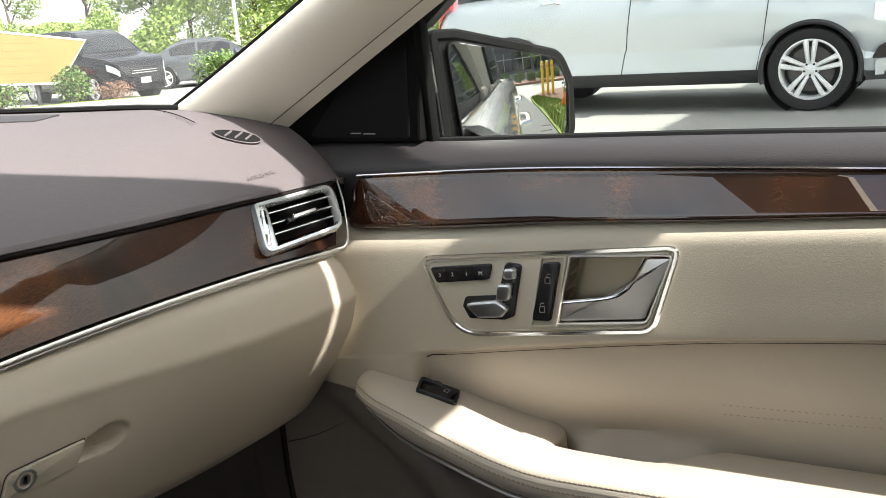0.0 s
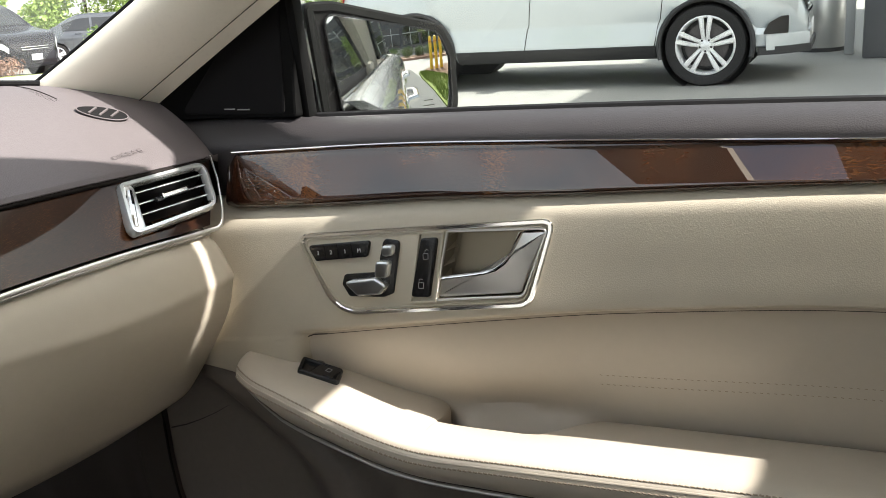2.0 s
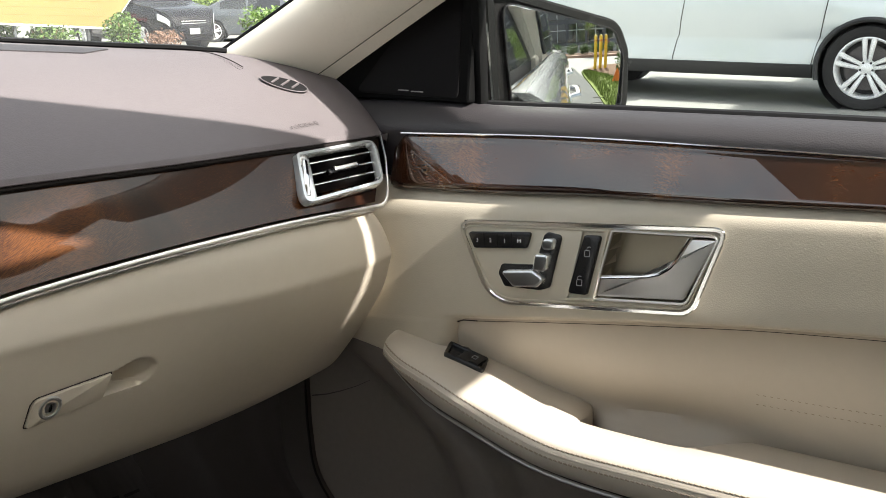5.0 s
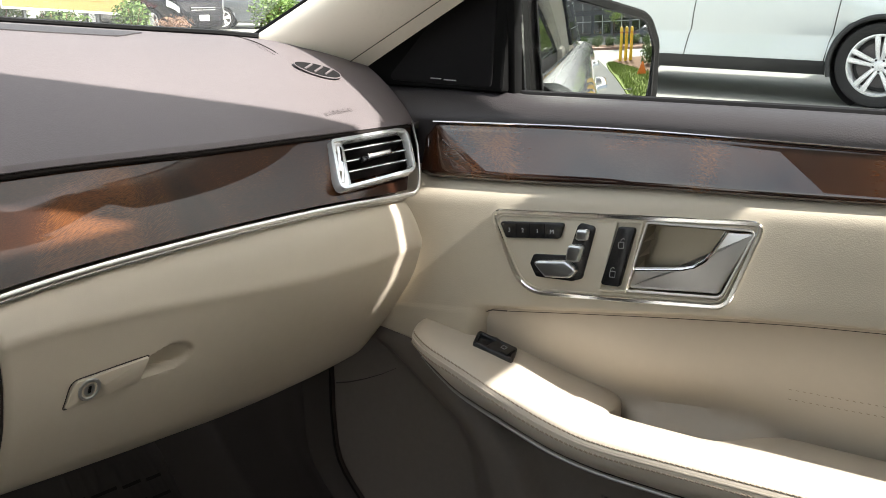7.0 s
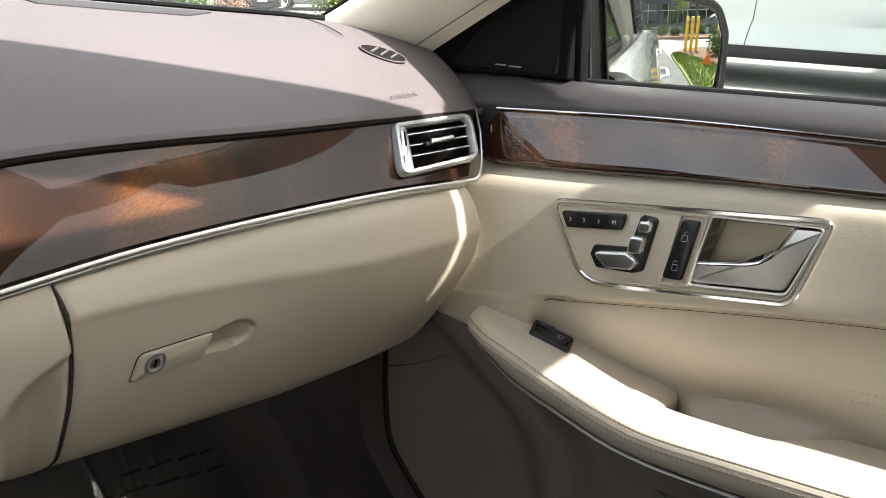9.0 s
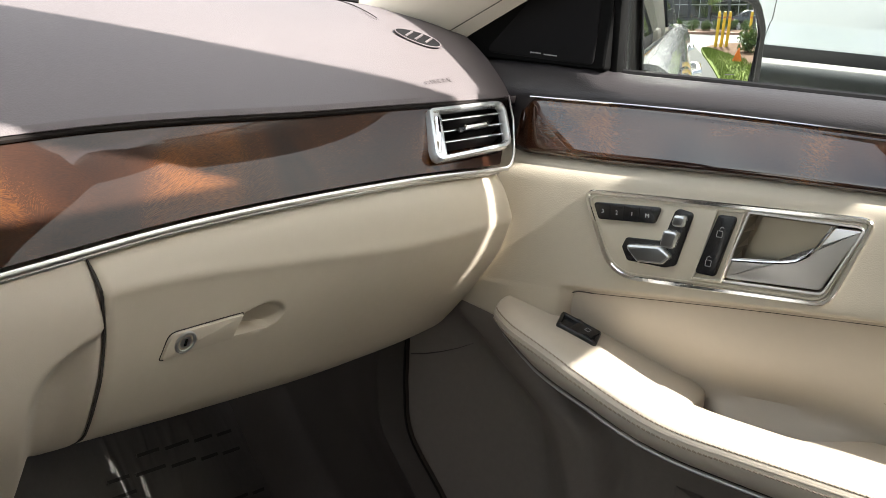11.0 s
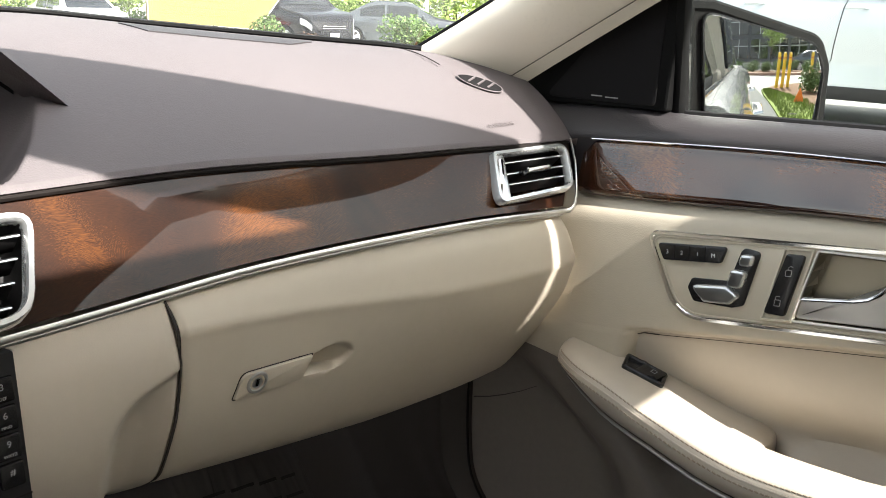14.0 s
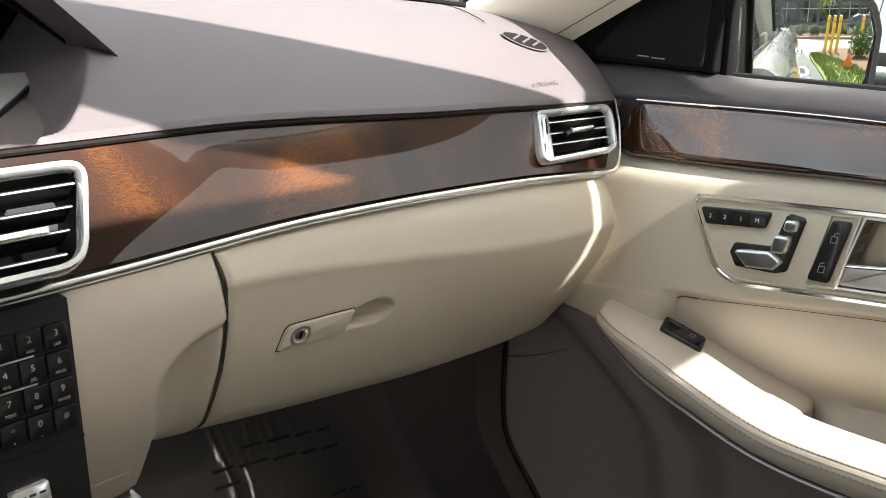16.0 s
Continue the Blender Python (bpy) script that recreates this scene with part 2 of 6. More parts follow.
def tube(points, radius, seg=8, bm=None, flat=1.0, up=(0, 0, 1)):
    pts = [Vector(p) for p in points]
    rings = []
    for i, p in enumerate(pts):
        d = (pts[min(i + 1, len(pts) - 1)] - pts[max(i - 1, 0)]).normalized()
        a = d.cross(Vector(up)).normalized()
        b = a.cross(d)
        r = radius(i / (len(pts) - 1)) if callable(radius) else radius
        rings.append([p + a * r * flat * math.cos(k * math.tau / seg) + b * r * math.sin(k * math.tau / seg) for k in range(seg)])
    return loft(rings, bm=bm)


def closed_tube(points, radius, seg=6, bm=None, up=(0, 0, 1), wide=1.0):
    pts = [Vector(p) for p in points]
    n = len(pts)
    rings = []
    for i, p in enumerate(pts):
        d = (pts[(i + 1) % n] - pts[i - 1]).normalized()
        a = d.cross(Vector(up)).normalized()
        b = a.cross(d)
        rings.append([p + a * radius * wide * math.cos(k * math.tau / seg) + b * radius * math.sin(k * math.tau / seg) for k in range(seg)])
    return loft(rings + rings[:1], caps=False, bm=bm)


def rounded(corners, radius, seg=5):
    """A 2D outline with rounded corners; radius: one, or one a corner."""
    out, n = [], len(corners)
    for i, c in enumerate(corners):
        r = radius[i] if isinstance(radius, (list, tuple)) else radius
        p, a, b = Vector(c), Vector(corners[i - 1]), Vector(corners[(i + 1) % n])
        u, v = (a - p).normalized(), (b - p).normalized()
        half = u.angle(v) / 2
        cut = min(r / math.tan(half), (a - p).length * 0.49, (b - p).length * 0.49)
        s, e = p + u * cut, p + v * cut
        for k in range(seg + 1):
            t = k / seg
            out.append(s * (1 - t) ** 2 + p * 2 * t * (1 - t) + e * t**2)
    return [(q.x, q.y) for q in out]


def plate(outline, depth, m=None, bevel=0.0, bm=None, seg=2):
    """A 2D outline given a depth from 0 up along local z, its upper rim rounded by bevel."""
    n = len(outline)
    c = Vector((sum(p[0] for p in outline) / n, sum(p[1] for p in outline) / n))
    rings = [[(x, y, 0) for x, y in outline]]
    steps = [(0, 0)] if not bevel else [(k / seg * math.pi / 2, 0) for k in range(seg + 1)]
    for a, _ in steps:
        inset = bevel * (1 - math.cos(a))
        ring = []
        for i, (x, y) in enumerate(outline):
            t = Vector(outline[(i + 1) % n]) - Vector(outline[i - 1])
            nrm = Vector((-t.y, t.x)).normalized()
            p = Vector((x, y))
            if nrm.dot(c - p) < 0:
                nrm = -nrm
            q = p + nrm * inset
            ring.append((q.x, q.y, depth - bevel + bevel * math.sin(a)))
        rings.append(ring)
    return merge(loft(rings), m, bm)


def rim(outline, width, depth, m=None, bm=None):
    """A frame that follows a 2D outline inwards by width, standing depth high."""
    n = len(outline)
    c = Vector((sum(p[0] for p in outline) / n, sum(p[1] for p in outline) / n))
    prof = [(0, 0), (0, depth * 0.7), (width * 0.22, depth), (width * 0.78, depth), (width, depth * 0.7), (width, 0)]
    rings = []
    for i, (x, y) in enumerate(outline):
        t = Vector(outline[(i + 1) % n]) - Vector(outline[i - 1])
        nrm = Vector((-t.y, t.x)).normalized()
        p = Vector((x, y))
        if nrm.dot(c - p) < 0:
            nrm = -nrm
        rings.append([(*(p + nrm * w), d) for w, d in prof])
    return merge(loft(rings + rings[:1], caps=False), m, bm)


def lathe(profile, seg=24, m=None, bm=None):
    """Profile (radius, height) turned round local z."""
    rings = [[(r * math.cos(k * math.tau / seg), r * math.sin(k * math.tau / seg), h) for k in range(seg)] for r, h in profile]
    return merge(loft(rings, caps=False), m, bm)


def facing(origin, across, up):
    """A frame at origin: local x along across, local y along up, local z out."""
    x = Vector(across).normalized()
    z = x.cross(Vector(up)).normalized()
    y = z.cross(x)
    m = Matrix((x, y, z)).transposed().to_4x4()
    m.translation = origin
    return m


def writing(name, text, size, m, mat, parent, label=""):
    cu = bpy.data.curves.new("tmp", "FONT")
    cu.body, cu.size, cu.align_x, cu.align_y, cu.extrude = text, size, "CENTER", "CENTER", 0.00015
    cu.resolution_u = 3
    tmp = bpy.data.objects.new("tmp", cu)
    me = bpy.data.meshes.new_from_object(tmp)
    bpy.data.objects.remove(tmp)
    me.transform(m)
    me.materials.clear()
    me.materials.append(mat)
    ob = new(name, me)
    ob.parent = parent
    if label:
        tagged(ob, label)
    return ob


def stations(a, b, n):
    return [a + (b - a) * i / (n - 1) for i in range(n)]


# ---- dashboard ----
def face_x(y):
    return -0.548 + 0.036 * smooth(0.30, 0.69, y)


def strip_z(y):
    return track(y, (-0.2, 0.885), (0.2, 0.890), (0.37, 0.895), (0.56, 0.895), (0.70, 0.886))


def brow_z(y):
    return track(y, (-0.2, 0.965), (0.2, 0.962), (0.32, 0.961), (0.485, 0.954), (0.59, 0.951), (0.72, 0.945), (0.78, 0.943))


def screen_foot(y):
    """Where the windscreen meets the dash."""
    return (track(abs(y - 0.06) + 0.06, (0.0, -1.0), (0.39, -0.97), (0.53, -0.90), (0.63, -0.80), (0.69, -0.725), (0.76, -0.65)),
            track(abs(y - 0.06) + 0.06, (0.0, 1.06), (0.39, 1.053), (0.53, 1.04), (0.63, 1.03), (0.69, 1.024), (0.76, 1.010)))


def pad_point(y, t):
    """The dash pad's upper skin: t runs from its rear nose (0) to the windscreen (1)."""
    xw, zw = screen_foot(y)
    x0, z0 = face_x(y) - 0.032, brow_z(y) + 0.006
    return Vector((x0 + (xw - x0) * t, y, z0 + (zw - z0) * (1 - (1 - t) ** 2.25)))


def pad_at(x, y):
    xw, x0 = screen_foot(y)[0], face_x(y) - 0.032
    return pad_point(y, min(1, max(0, (x - x0) / (xw - x0))))


dash = thing("dashboard", "dark brown soft dashboard with burl trim above beige lower panel", "dashboard", "structure")
def cavity(x, y):
    """How far the screen recess is let into the pad."""
    half = track(-x, (0.578, 0.120), (0.582, 0.140), (0.588, 0.151), (0.608, 0.170), (0.637, 0.190), (0.670, 0.207), (0.76, 0.212))
    d = min(half - abs(y - 0.06), (-0.577 - x) * 1.4)
    return min(1.0, max(0.0, d / 0.034)) * smooth(-0.775, -0.760, x)


grid = []
for y in stations(-0.62, -0.16, 14) + stations(-0.155, -0.06, 40) + stations(-0.05, 0.17, 16) + stations(0.175, 0.280, 62) + stations(0.29, 0.75, 40):
    row = [(face_x(y) - 0.055, y, brow_z(y) - 0.006), (face_x(y) - 0.036, y, brow_z(y) - 0.002), (face_x(y) - 0.030, y, brow_z(y) + 0.002)]
    for k in range(110):
        p = pad_point(y, (k / 109) ** 1.35)
        p.z -= 0.046 * cavity(p.x, y) + 0.012 * smooth(0.700, 0.752, y) ** 2 * (1 - k / 109)
        row.append(p)
    grid.append(row)
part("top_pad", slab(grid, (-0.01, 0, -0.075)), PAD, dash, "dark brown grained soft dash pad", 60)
part("pad_joint", tube([(face_x(y) - 0.0330, y, brow_z(y) - 0.0008) for y in stations(-0.3, 0.735, 60)], 0.0025, 8), SHADOW_GAP, dash, "dark joint under the pad")


def trim_point(y_share, v):
    y_end = 0.700 + (0.89 + 0.058 * v - 0.902) * 0.9
    y = -0.30 + (y_end + 0.30) * y_share
    z = strip_z(y) + 0.004 + (brow_z(y) - strip_z(y) - 0.004) * v
    return Vector((face_x(y) - 0.004 - 0.031 * v + 0.0012 * math.sin(math.pi * v), y, z))


SIDE_VENT = facing((-0.5305, 0.681, 0.9225), (0.075, 1, -0.02), (-0.60, 0, 0.80))
SIDE_OUT = rounded([(-0.0705, 0.0245), (0.0395, 0.0250), (0.0190, -0.0228), (-0.0905, -0.0258)], [0.008, 0.012, 0.017, 0.009])
CENTRE_VENT = facing((-0.5365, 0.126, 0.9290), (0.0, 1, 0.0), (-0.60, 0, 0.80))
CENTRE_OUT = rounded([(-0.060, 0.0350), (0.0785, 0.0340), (0.0560, -0.0285), (-0.080, -0.0290)], [0.01, 0.012, 0.024, 0.01])


def inside(p, poly):
    hit = False
    for i, (x, y) in enumerate(poly):
        x2, y2 = poly[i - 1]
        if (y > p[1]) != (y2 > p[1]) and p[0] < (x2 - x) * (p[1] - y) / (y2 - y) + x:
            hit = not hit
    return hit


grid = []
side_inv, centre_inv = SIDE_VENT.inverted(), CENTRE_VENT.inverted()
for i in range(301):
    row = []
    for k in range(22):
        p = trim_point(i / 300, k / 21)
        for inv, out in ((side_inv, SIDE_OUT), (centre_inv, CENTRE_OUT)):
            q = inv @ p
            if inside((q.x * 1.06, q.y * 1.12), out):
                p = p + Vector((-0.04, 0, 0))
        row.append(p)
    grid.append(row)
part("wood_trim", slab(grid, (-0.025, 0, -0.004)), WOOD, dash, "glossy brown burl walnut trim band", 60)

# bright strip under the wood, turning up beside the side vent
line = []
for i in range(60):
    y = -0.30 + i * (0.988 / 59)
    line.append((face_x(y) - 0.0012, y, strip_z(y)))
line += [(-0.5110, 0.6935, 0.8870), (-0.5108, 0.6985, 0.8890), (-0.5115, 0.7030, 0.8935), (-0.5130, 0.7065, 0.8995), (-0.5160, 0.7105, 0.9070), (-0.527, 0.7235, 0.927), (-0.5435, 0.7385, 0.946)]
part("chrome_strip", tube(line, lambda t: 0.0024 if t < 0.9 else 0.0024 - (t - 0.9) * 0.010, 10, flat=0.7), SATIN, dash, "satin chrome strip below the wood")
part("strip_foot", tube([(face_x(y) - 0.0030, y, strip_z(y) - 0.0030) for y in stations(-0.30, 0.685, 60)], lambda t: 0.0026 - 0.0008 * t, 8), DULL_SILVER, dash, "dull silver foot of the strip")


def air_vent(frame_m, outline, blades, lever, wheel_zone=None):
    """blades: start, end and height of each louvre; wheel_zone: outline of the thumbwheel's bright field."""
    vent = thing("air_vent", "rectangular air vent with chrome frame and black louvres", "air vent", "", "dashboard air vents")
    part("frame", rim(outline, 0.0050, 0.0080, frame_m), BRIGHT, vent, "polished chrome vent surround")
    inner = [(x * 0.95, y * 0.90) for x, y in outline]
    bm = bmesh.new()
    loft([[frame_m @ Vector((x, y, 0.004)) for x, y in inner], [frame_m @ Vector((x * 0.95, y * 0.92, -0.035)) for x, y in inner]], caps=False, bm=bm)
    loft([[frame_m @ Vector((x * 0.97, y * 0.95, -0.030)) for x, y in inner], [frame_m @ Vector((x * 0.9, y * 0.9, -0.034)) for x, y in inner]], bm=bm)
    part("duct", bm, MATT, vent, "black plastic vent duct")
    h = max(p[1] for p in inner) - min(p[1] for p in inner)
    for a, b, v in blades:
        m = frame_m @ Matrix.Translation(((a + b) / 2, v, -0.006)) @ Matrix.Rotation(radians(-10), 4, "X")
        blade = part("louvre", box((b - a, 0.0022, 0.016), m, 0.0009), MATT, vent, "black louvre")
        edge = frame_m @ Matrix.Translation(((a + b) / 2, v + 0.0004, 0.0024))
        part("bright_edge", box((b - a, 0.0013, 0.0014), edge, 0.0005), BRIGHT, blade, "silver louvre edge")
    x0, x1 = min(b[0] for b in blades), max(b[1] for b in blades)
    for k in range(4):
        x = x0 + (x1 - x0) * (0.26 + 0.16 * k)
        part("vertical_vane", box((0.0016, h * 0.8, 0.012), frame_m @ Matrix.Translation((x, 0, -0.022)), 0.0005), MATT, vent)
    m = frame_m @ Matrix.Translation((lever[0], lever[1], 0.002)) @ Matrix.Rotation(radians(lever[2]), 4, "Z")
    knob = part("slider", plate(rounded([(-0.0165, 0.0028), (0.0165, 0.0028), (0.0150, -0.0026), (-0.0180, -0.0026)], 0.0012), 0.007, m, 0.0014), CHROME, vent, "chrome louvre slider")
    part("slider_inset", box((0.024, 0.0022, 0.001), m @ Matrix.Translation((0.001, 0.0002, 0.0067)), 0.0003), SATIN, knob)
    part("slider_catch", box((0.007, 0.0050, 0.005), m @ Matrix.Translation((-0.0215, -0.0012, 0.003)), 0.001), BLACK, knob)
    if wheel_zone:
        field = part("wheel_field", plate(wheel_zone, 0.0050, frame_m, 0.0012), BRIGHT, vent, "bright field round the thumbwheel")
        (ax, ay), (bx, by) = (-0.0635, 0.0150), (-0.0800, -0.0165)
        mid = [(ax + (bx - ax) * t - 0.0020 * math.sin(math.pi * t), ay + (by - ay) * t) for t in stations(0, 1, 12)]
        part("thumbwheel", tube([frame_m @ Vector((x + 0.0010, y, 0.0035 + 0.0030 * math.sin(math.pi * i / 11))) for i, (x, y) in enumerate(mid)], 0.0034, 10), CHROME, field, "chrome thumbwheel beside the louvres")
        for dx, r in ((-0.0032, 0.0011), (0.0042, 0.0009)):
            part("wheel_slot", tube([frame_m @ Vector((x + dx, y, 0.0050)) for x, y in mid[1:-1]], r, 6), BLACK, field)
    return vent


air_vent(SIDE_VENT, SIDE_OUT, [(-0.0560, 0.0290, 0.0126), (-0.0610, 0.0245, 0.0018), (-0.0655, 0.0190, -0.0082)], (-0.0180, 0.0018, 1),
         rounded([(-0.0655, 0.0205), (-0.0540, 0.0205), (-0.0690, -0.0205), (-0.0855, -0.0215)], 0.004))
air_vent(CENTRE_VENT, CENTRE_OUT, [(-0.062 + 0.006 * k, 0.067 - 0.0062 * k, 0.0205 - 0.0130 * k) for k in range(4)], (0.026, -0.0052, 0))


# lower dash: profile from the strip down
def lower_point(y, v):
    """v: 0 under the strip, 1 at the lower rear edge; a soft crease runs along the upper part."""
    side = smooth(0.30, 0.69, y)
    c = track(y, (0.28, 0.150), (0.33, 0.165), (0.49, 0.225), (0.57, 0.235), (0.65, 0.220), (0.72, 0.205))
    x = face_x(y) + track(v, (0, -0.008), (c * 0.35, 0.0005 + 0.001 * side), (c - 0.032, 0.0064 + 0.0015 * side), (c, 0.0076 + 0.0010 * side), (c + 0.032, 0.0066 - 0.0004 * side), (0.38, 0.0024 - 0.008 * side),
                          (0.57, -0.006 - 0.026 * side), (0.78, -0.023 - 0.043 * side), (0.85, -0.034 - 0.047 * side), (1.0, -0.078 - 0.054 * side))
    bottom = track(y, (0.2, 0.732), (0.296, 0.720), (0.389, 0.705), (0.479, 0.690), (0.56, 0.677), (0.65, 0.668), (0.72, 0.668))
    top = strip_z(y) - 0.003
    z = top + (bottom - top) * v
    return Vector((x, y, z))


def joint_y(z):
    return track(z, (0.715, 0.2885), (0.745, 0.2872), (0.78, 0.2868), (0.81, 0.2880), (0.84, 0.2882), (0.87, 0.2860), (0.90, 0.2820))


def lid_at(y, z):
    top = strip_z(y) - 0.003
    bottom = lower_point(y, 1.0).z
    return lower_point(y, (top - z) / (top - bottom))


HANDLE = facing(lid_at(0.405, 0.812) - Vector((0.0010, 0, 0)), lid_at(0.395, 0.8135) - lid_at(0.335, 0.8108), lid_at(0.365, 0.822) - lid_at(0.365, 0.804))
handle_inv = HANDLE.inverted()
grid = []
for i in range(321):
    s = i / 320
    row = []
    for k in range(130):
        v = k / 129
        z0 = lower_point(0.3, v).z
        y = joint_y(z0) + 0.0007 + (track(v, (0, 0.701), (0.2, 0.712), (0.5, 0.718), (1, 0.720)) - joint_y(z0)) * s
        p = lower_point(y, v)
        end = max(0.0, (s - 0.95) / 0.05)
        p.x -= 0.030 * (1 - math.sqrt(max(0, 1 - end * end)))
        lip = max(0.0, (0.012 - s) / 0.012)
        p.x -= 0.0022 * lip * lip
        q = handle_inv @ p
        sink = 0.0
        if -0.063 < q.x < -0.010:
            sink = 0.004 * smooth(-0.063, -0.059, q.x) * smooth(0.0, 0.002, 0.0085 - abs(q.y + 0.0004 + 0.073 * (q.x + 0.0117)))
        if -0.016 < q.x < 0.032:
            half = (0.0086 + 0.0038 * smooth(-0.010, 0.012, q.x)) * math.sqrt(max(0.0, 1 - max(0.0, (q.x - 0.014) / 0.018) ** 2))
            sink = max(sink, smooth(0.0, 0.0045, half - abs(q.y + 0.0008)) * (0.003 + 0.017 * (1 - smooth(-0.004, 0.034, q.x))))
        p.x -= sink
        row.append(p)
    grid.append(row)
glove = thing("glove_box", "beige moulded glove box lid with lock and pull recess", "glove box")
part("lid", slab(grid, (-0.02, 0, 0)), BEIGE_PLASTIC, glove, "", 50)
pull = part("pull_plate", plate(rounded([(-0.0680, 0.0135), (-0.0075, 0.0088), (-0.0160, -0.0095), (-0.0755, -0.0055)], [0.008, 0.001, 0.001, 0.002]), 0.0026,
            HANDLE @ Matrix.Translation((0, 0, 0.0004)), 0.0008), BEIGE_PLASTIC, glove, "beige glove box pull plate")
part("pull_groove", closed_tube([HANDLE @ Vector((x, y, 0.0008)) for x, y in rounded([(-0.0690, 0.0143), (-0.0067, 0.0096), (-0.0153, -0.0103), (-0.0765, -0.0063)], [0.008, 0.001, 0.001, 0.002])],
                                0.0005, 6, up=(1, 0, 0.1)), KICK, glove, "thin dark joint round the pull plate")
lock_m = HANDLE @ Matrix.Translation((-0.0570, 0.0035, 0.0026)) @ Matrix.Scale(0.76, 4)
lock = part("lock", lathe([(0.0118, -0.002), (0.0118, 0.0008), (0.0108, 0.0016), (0.0086, 0.0016), (0.0080, 0.0004), (0.0080, -0.001)], 28, lock_m), DULL_SILVER, glove, "round metal key lock")
part("lock_cylinder", lathe([(0.0080, -0.0004), (0.0060, -0.0004), (0.0058, 0.0008), (0.0030, 0.0008), (0.0, 0.0008)], 24, lock_m), SATIN, lock, "", 20)
part("keyhole", box((0.0030, 0.0076, 0.0010), lock_m @ Matrix.Translation((0, 0, 0.0009)) @ Matrix.Rotation(radians(-12), 4, "Z"), 0.0003), BLACK, lock)

# fixed beige panel between centre stack and glove box, its proud foot and the hollow beside the lid
def foot_x(z):
    return track(z, (0.70, -0.599), (0.73, -0.580), (0.76, -0.563), (0.79, -0.550), (0.82, -0.543), (0.86, -0.543), (0.892, -0.552))


def crease_y(z):
    return track(z, (0.70, 0.241), (0.73, 0.241), (0.755, 0.238), (0.78, 0.235), (0.805, 0.237), (0.822, 0.245), (0.830, 0.255), (0.836, 0.270), (0.842, 0.292))


grid = []
for i in range(70):
    s = i / 69
    row = []
    for k in range(64):
        p = lower_point(0.3, k / 63)
        y = 0.178 + (joint_y(p.z) - 0.0009 - 0.178) * s
        fold = smooth(crease_y(p.z) - 0.006, crease_y(p.z) + 0.016, y)
        inner_x = lower_point(0.29, k / 63).x - 0.002 - 0.009 * smooth(0.845, 0.805, p.z) * (1 - smooth(0.78, 1.0, s))
        x = foot_x(p.z) * (1 - fold) + inner_x * fold - 0.004 * max(0, (s - 0.94) / 0.06) ** 2
        row.append(Vector((x, y, p.z)))
    grid.append(row)
part("side_fascia", slab(grid, (-0.03, 0, 0)), LEATHER_FINE, dash, "beige fascia panel beside the centre stack", 60)
grid = []
for z in stations(0.740, 0.718, 8) + [0.715, 0.712, 0.7095, 0.708]:
    under = 0.016 * smooth(0.717, 0.708, z) ** 2
    wide = crease_y(z) + 0.002 - 0.178 - 0.010 * smooth(0.717, 0.708, z) ** 2
    grid.append([(foot_x(z) + 0.0006 - under - 0.020 * a ** 14, 0.178 + wide * a, z) for a in (0, 0.25, 0.5, 0.7, 0.8, 0.87, 0.92, 0.95, 0.975, 0.99, 1)])
part("console_side", slab(grid, (-0.04, 0, 0)), LEATHER_FINE, dash, "beige foot of the fascia", 60)
line = [(lower_point(0.29, k / 30).x - 0.004, joint_y(lower_point(0.3, k / 30).z), lower_point(0.3, k / 30).z) for k in range(30)]
part("panel_joint", tube(line, lambda t: 0.0013 - 0.0004 * t, 6), KICK, dash, "dark joint between the panels")
part("under_panel", slab([[(lower_point(y, 1).x - 0.01 - 0.32 * a, y, lower_point(y, 1).z + 0.004 - 0.02 * a) for a in (0, 0.3, 0.6, 1)] for y in (0.2, 0.3, 0.4, 0.5, 0.6, 0.7)], (0, 0, 0.012)), MATT, dash, "dark panel under the dash")
part("bulkhead", box((0.05, 1.3, 0.68), Matrix.Translation((-1.12, 0.06, 0.60))), MATT, dash)
# hidden block, added to keep the sun off the footwell carpet
part("sun_leak_plug", box((0.07, 0.05, 0.06), Matrix.Translation((-0.715, 0.706, 0.683)), 0.004), MATT, dash, "dark plug added inside the dash end to stop sun leaking")

# demister outlet and lettering on the pad
slot = thing("demister_vent", "oval demister vent with brown vanes in dash pad", "air vent")
c = pad_at(-0.611, 0.677)
across = pad_at(-0.594, 0.692) - pad_at(-0.628, 0.662)
slope = (pad_at(-0.601, c.y) - pad_at(-0.621, c.y)).cross(pad_at(c.x, c.y + 0.01) - pad_at(c.x, c.y - 0.01)).normalized()
oval_m = facing(c + slope * 0.0012, across, slope.cross(across))
oval = [(0.0235 * math.cos(a * math.tau / 32), 0.0112 * math.sin(a * math.tau / 32) * (1.0 + 0.12 * math.cos(a * math.tau / 32))) for a in range(32)]
part("ring", rim(oval, 0.0013, 0.0009, oval_m), PAD, slot)
part("opening", plate([(x * 0.95, y * 0.90) for x, y in oval], 0.0006, oval_m), CLOTH, slot, "dark vent opening")
for k in range(3):
    part("vane", box((0.0019, 0.016 - 0.002 * abs(k - 1), 0.0024), oval_m @ Matrix.Translation((-0.009 + k * 0.0098, 0, 0.0009)) @ Matrix.Rotation(radians(-24), 4, "Z"), 0.0005), PAD, slot)
c = (pad_at(-0.556, 0.646) + pad_at(-0.566, 0.646)) / 2
up = pad_at(-0.575, 0.646) - pad_at(-0.552, 0.646)
EMBOSS = material("embossed_brown", (0.116, 0.100, 0.101), 0.55, spec=0.22)
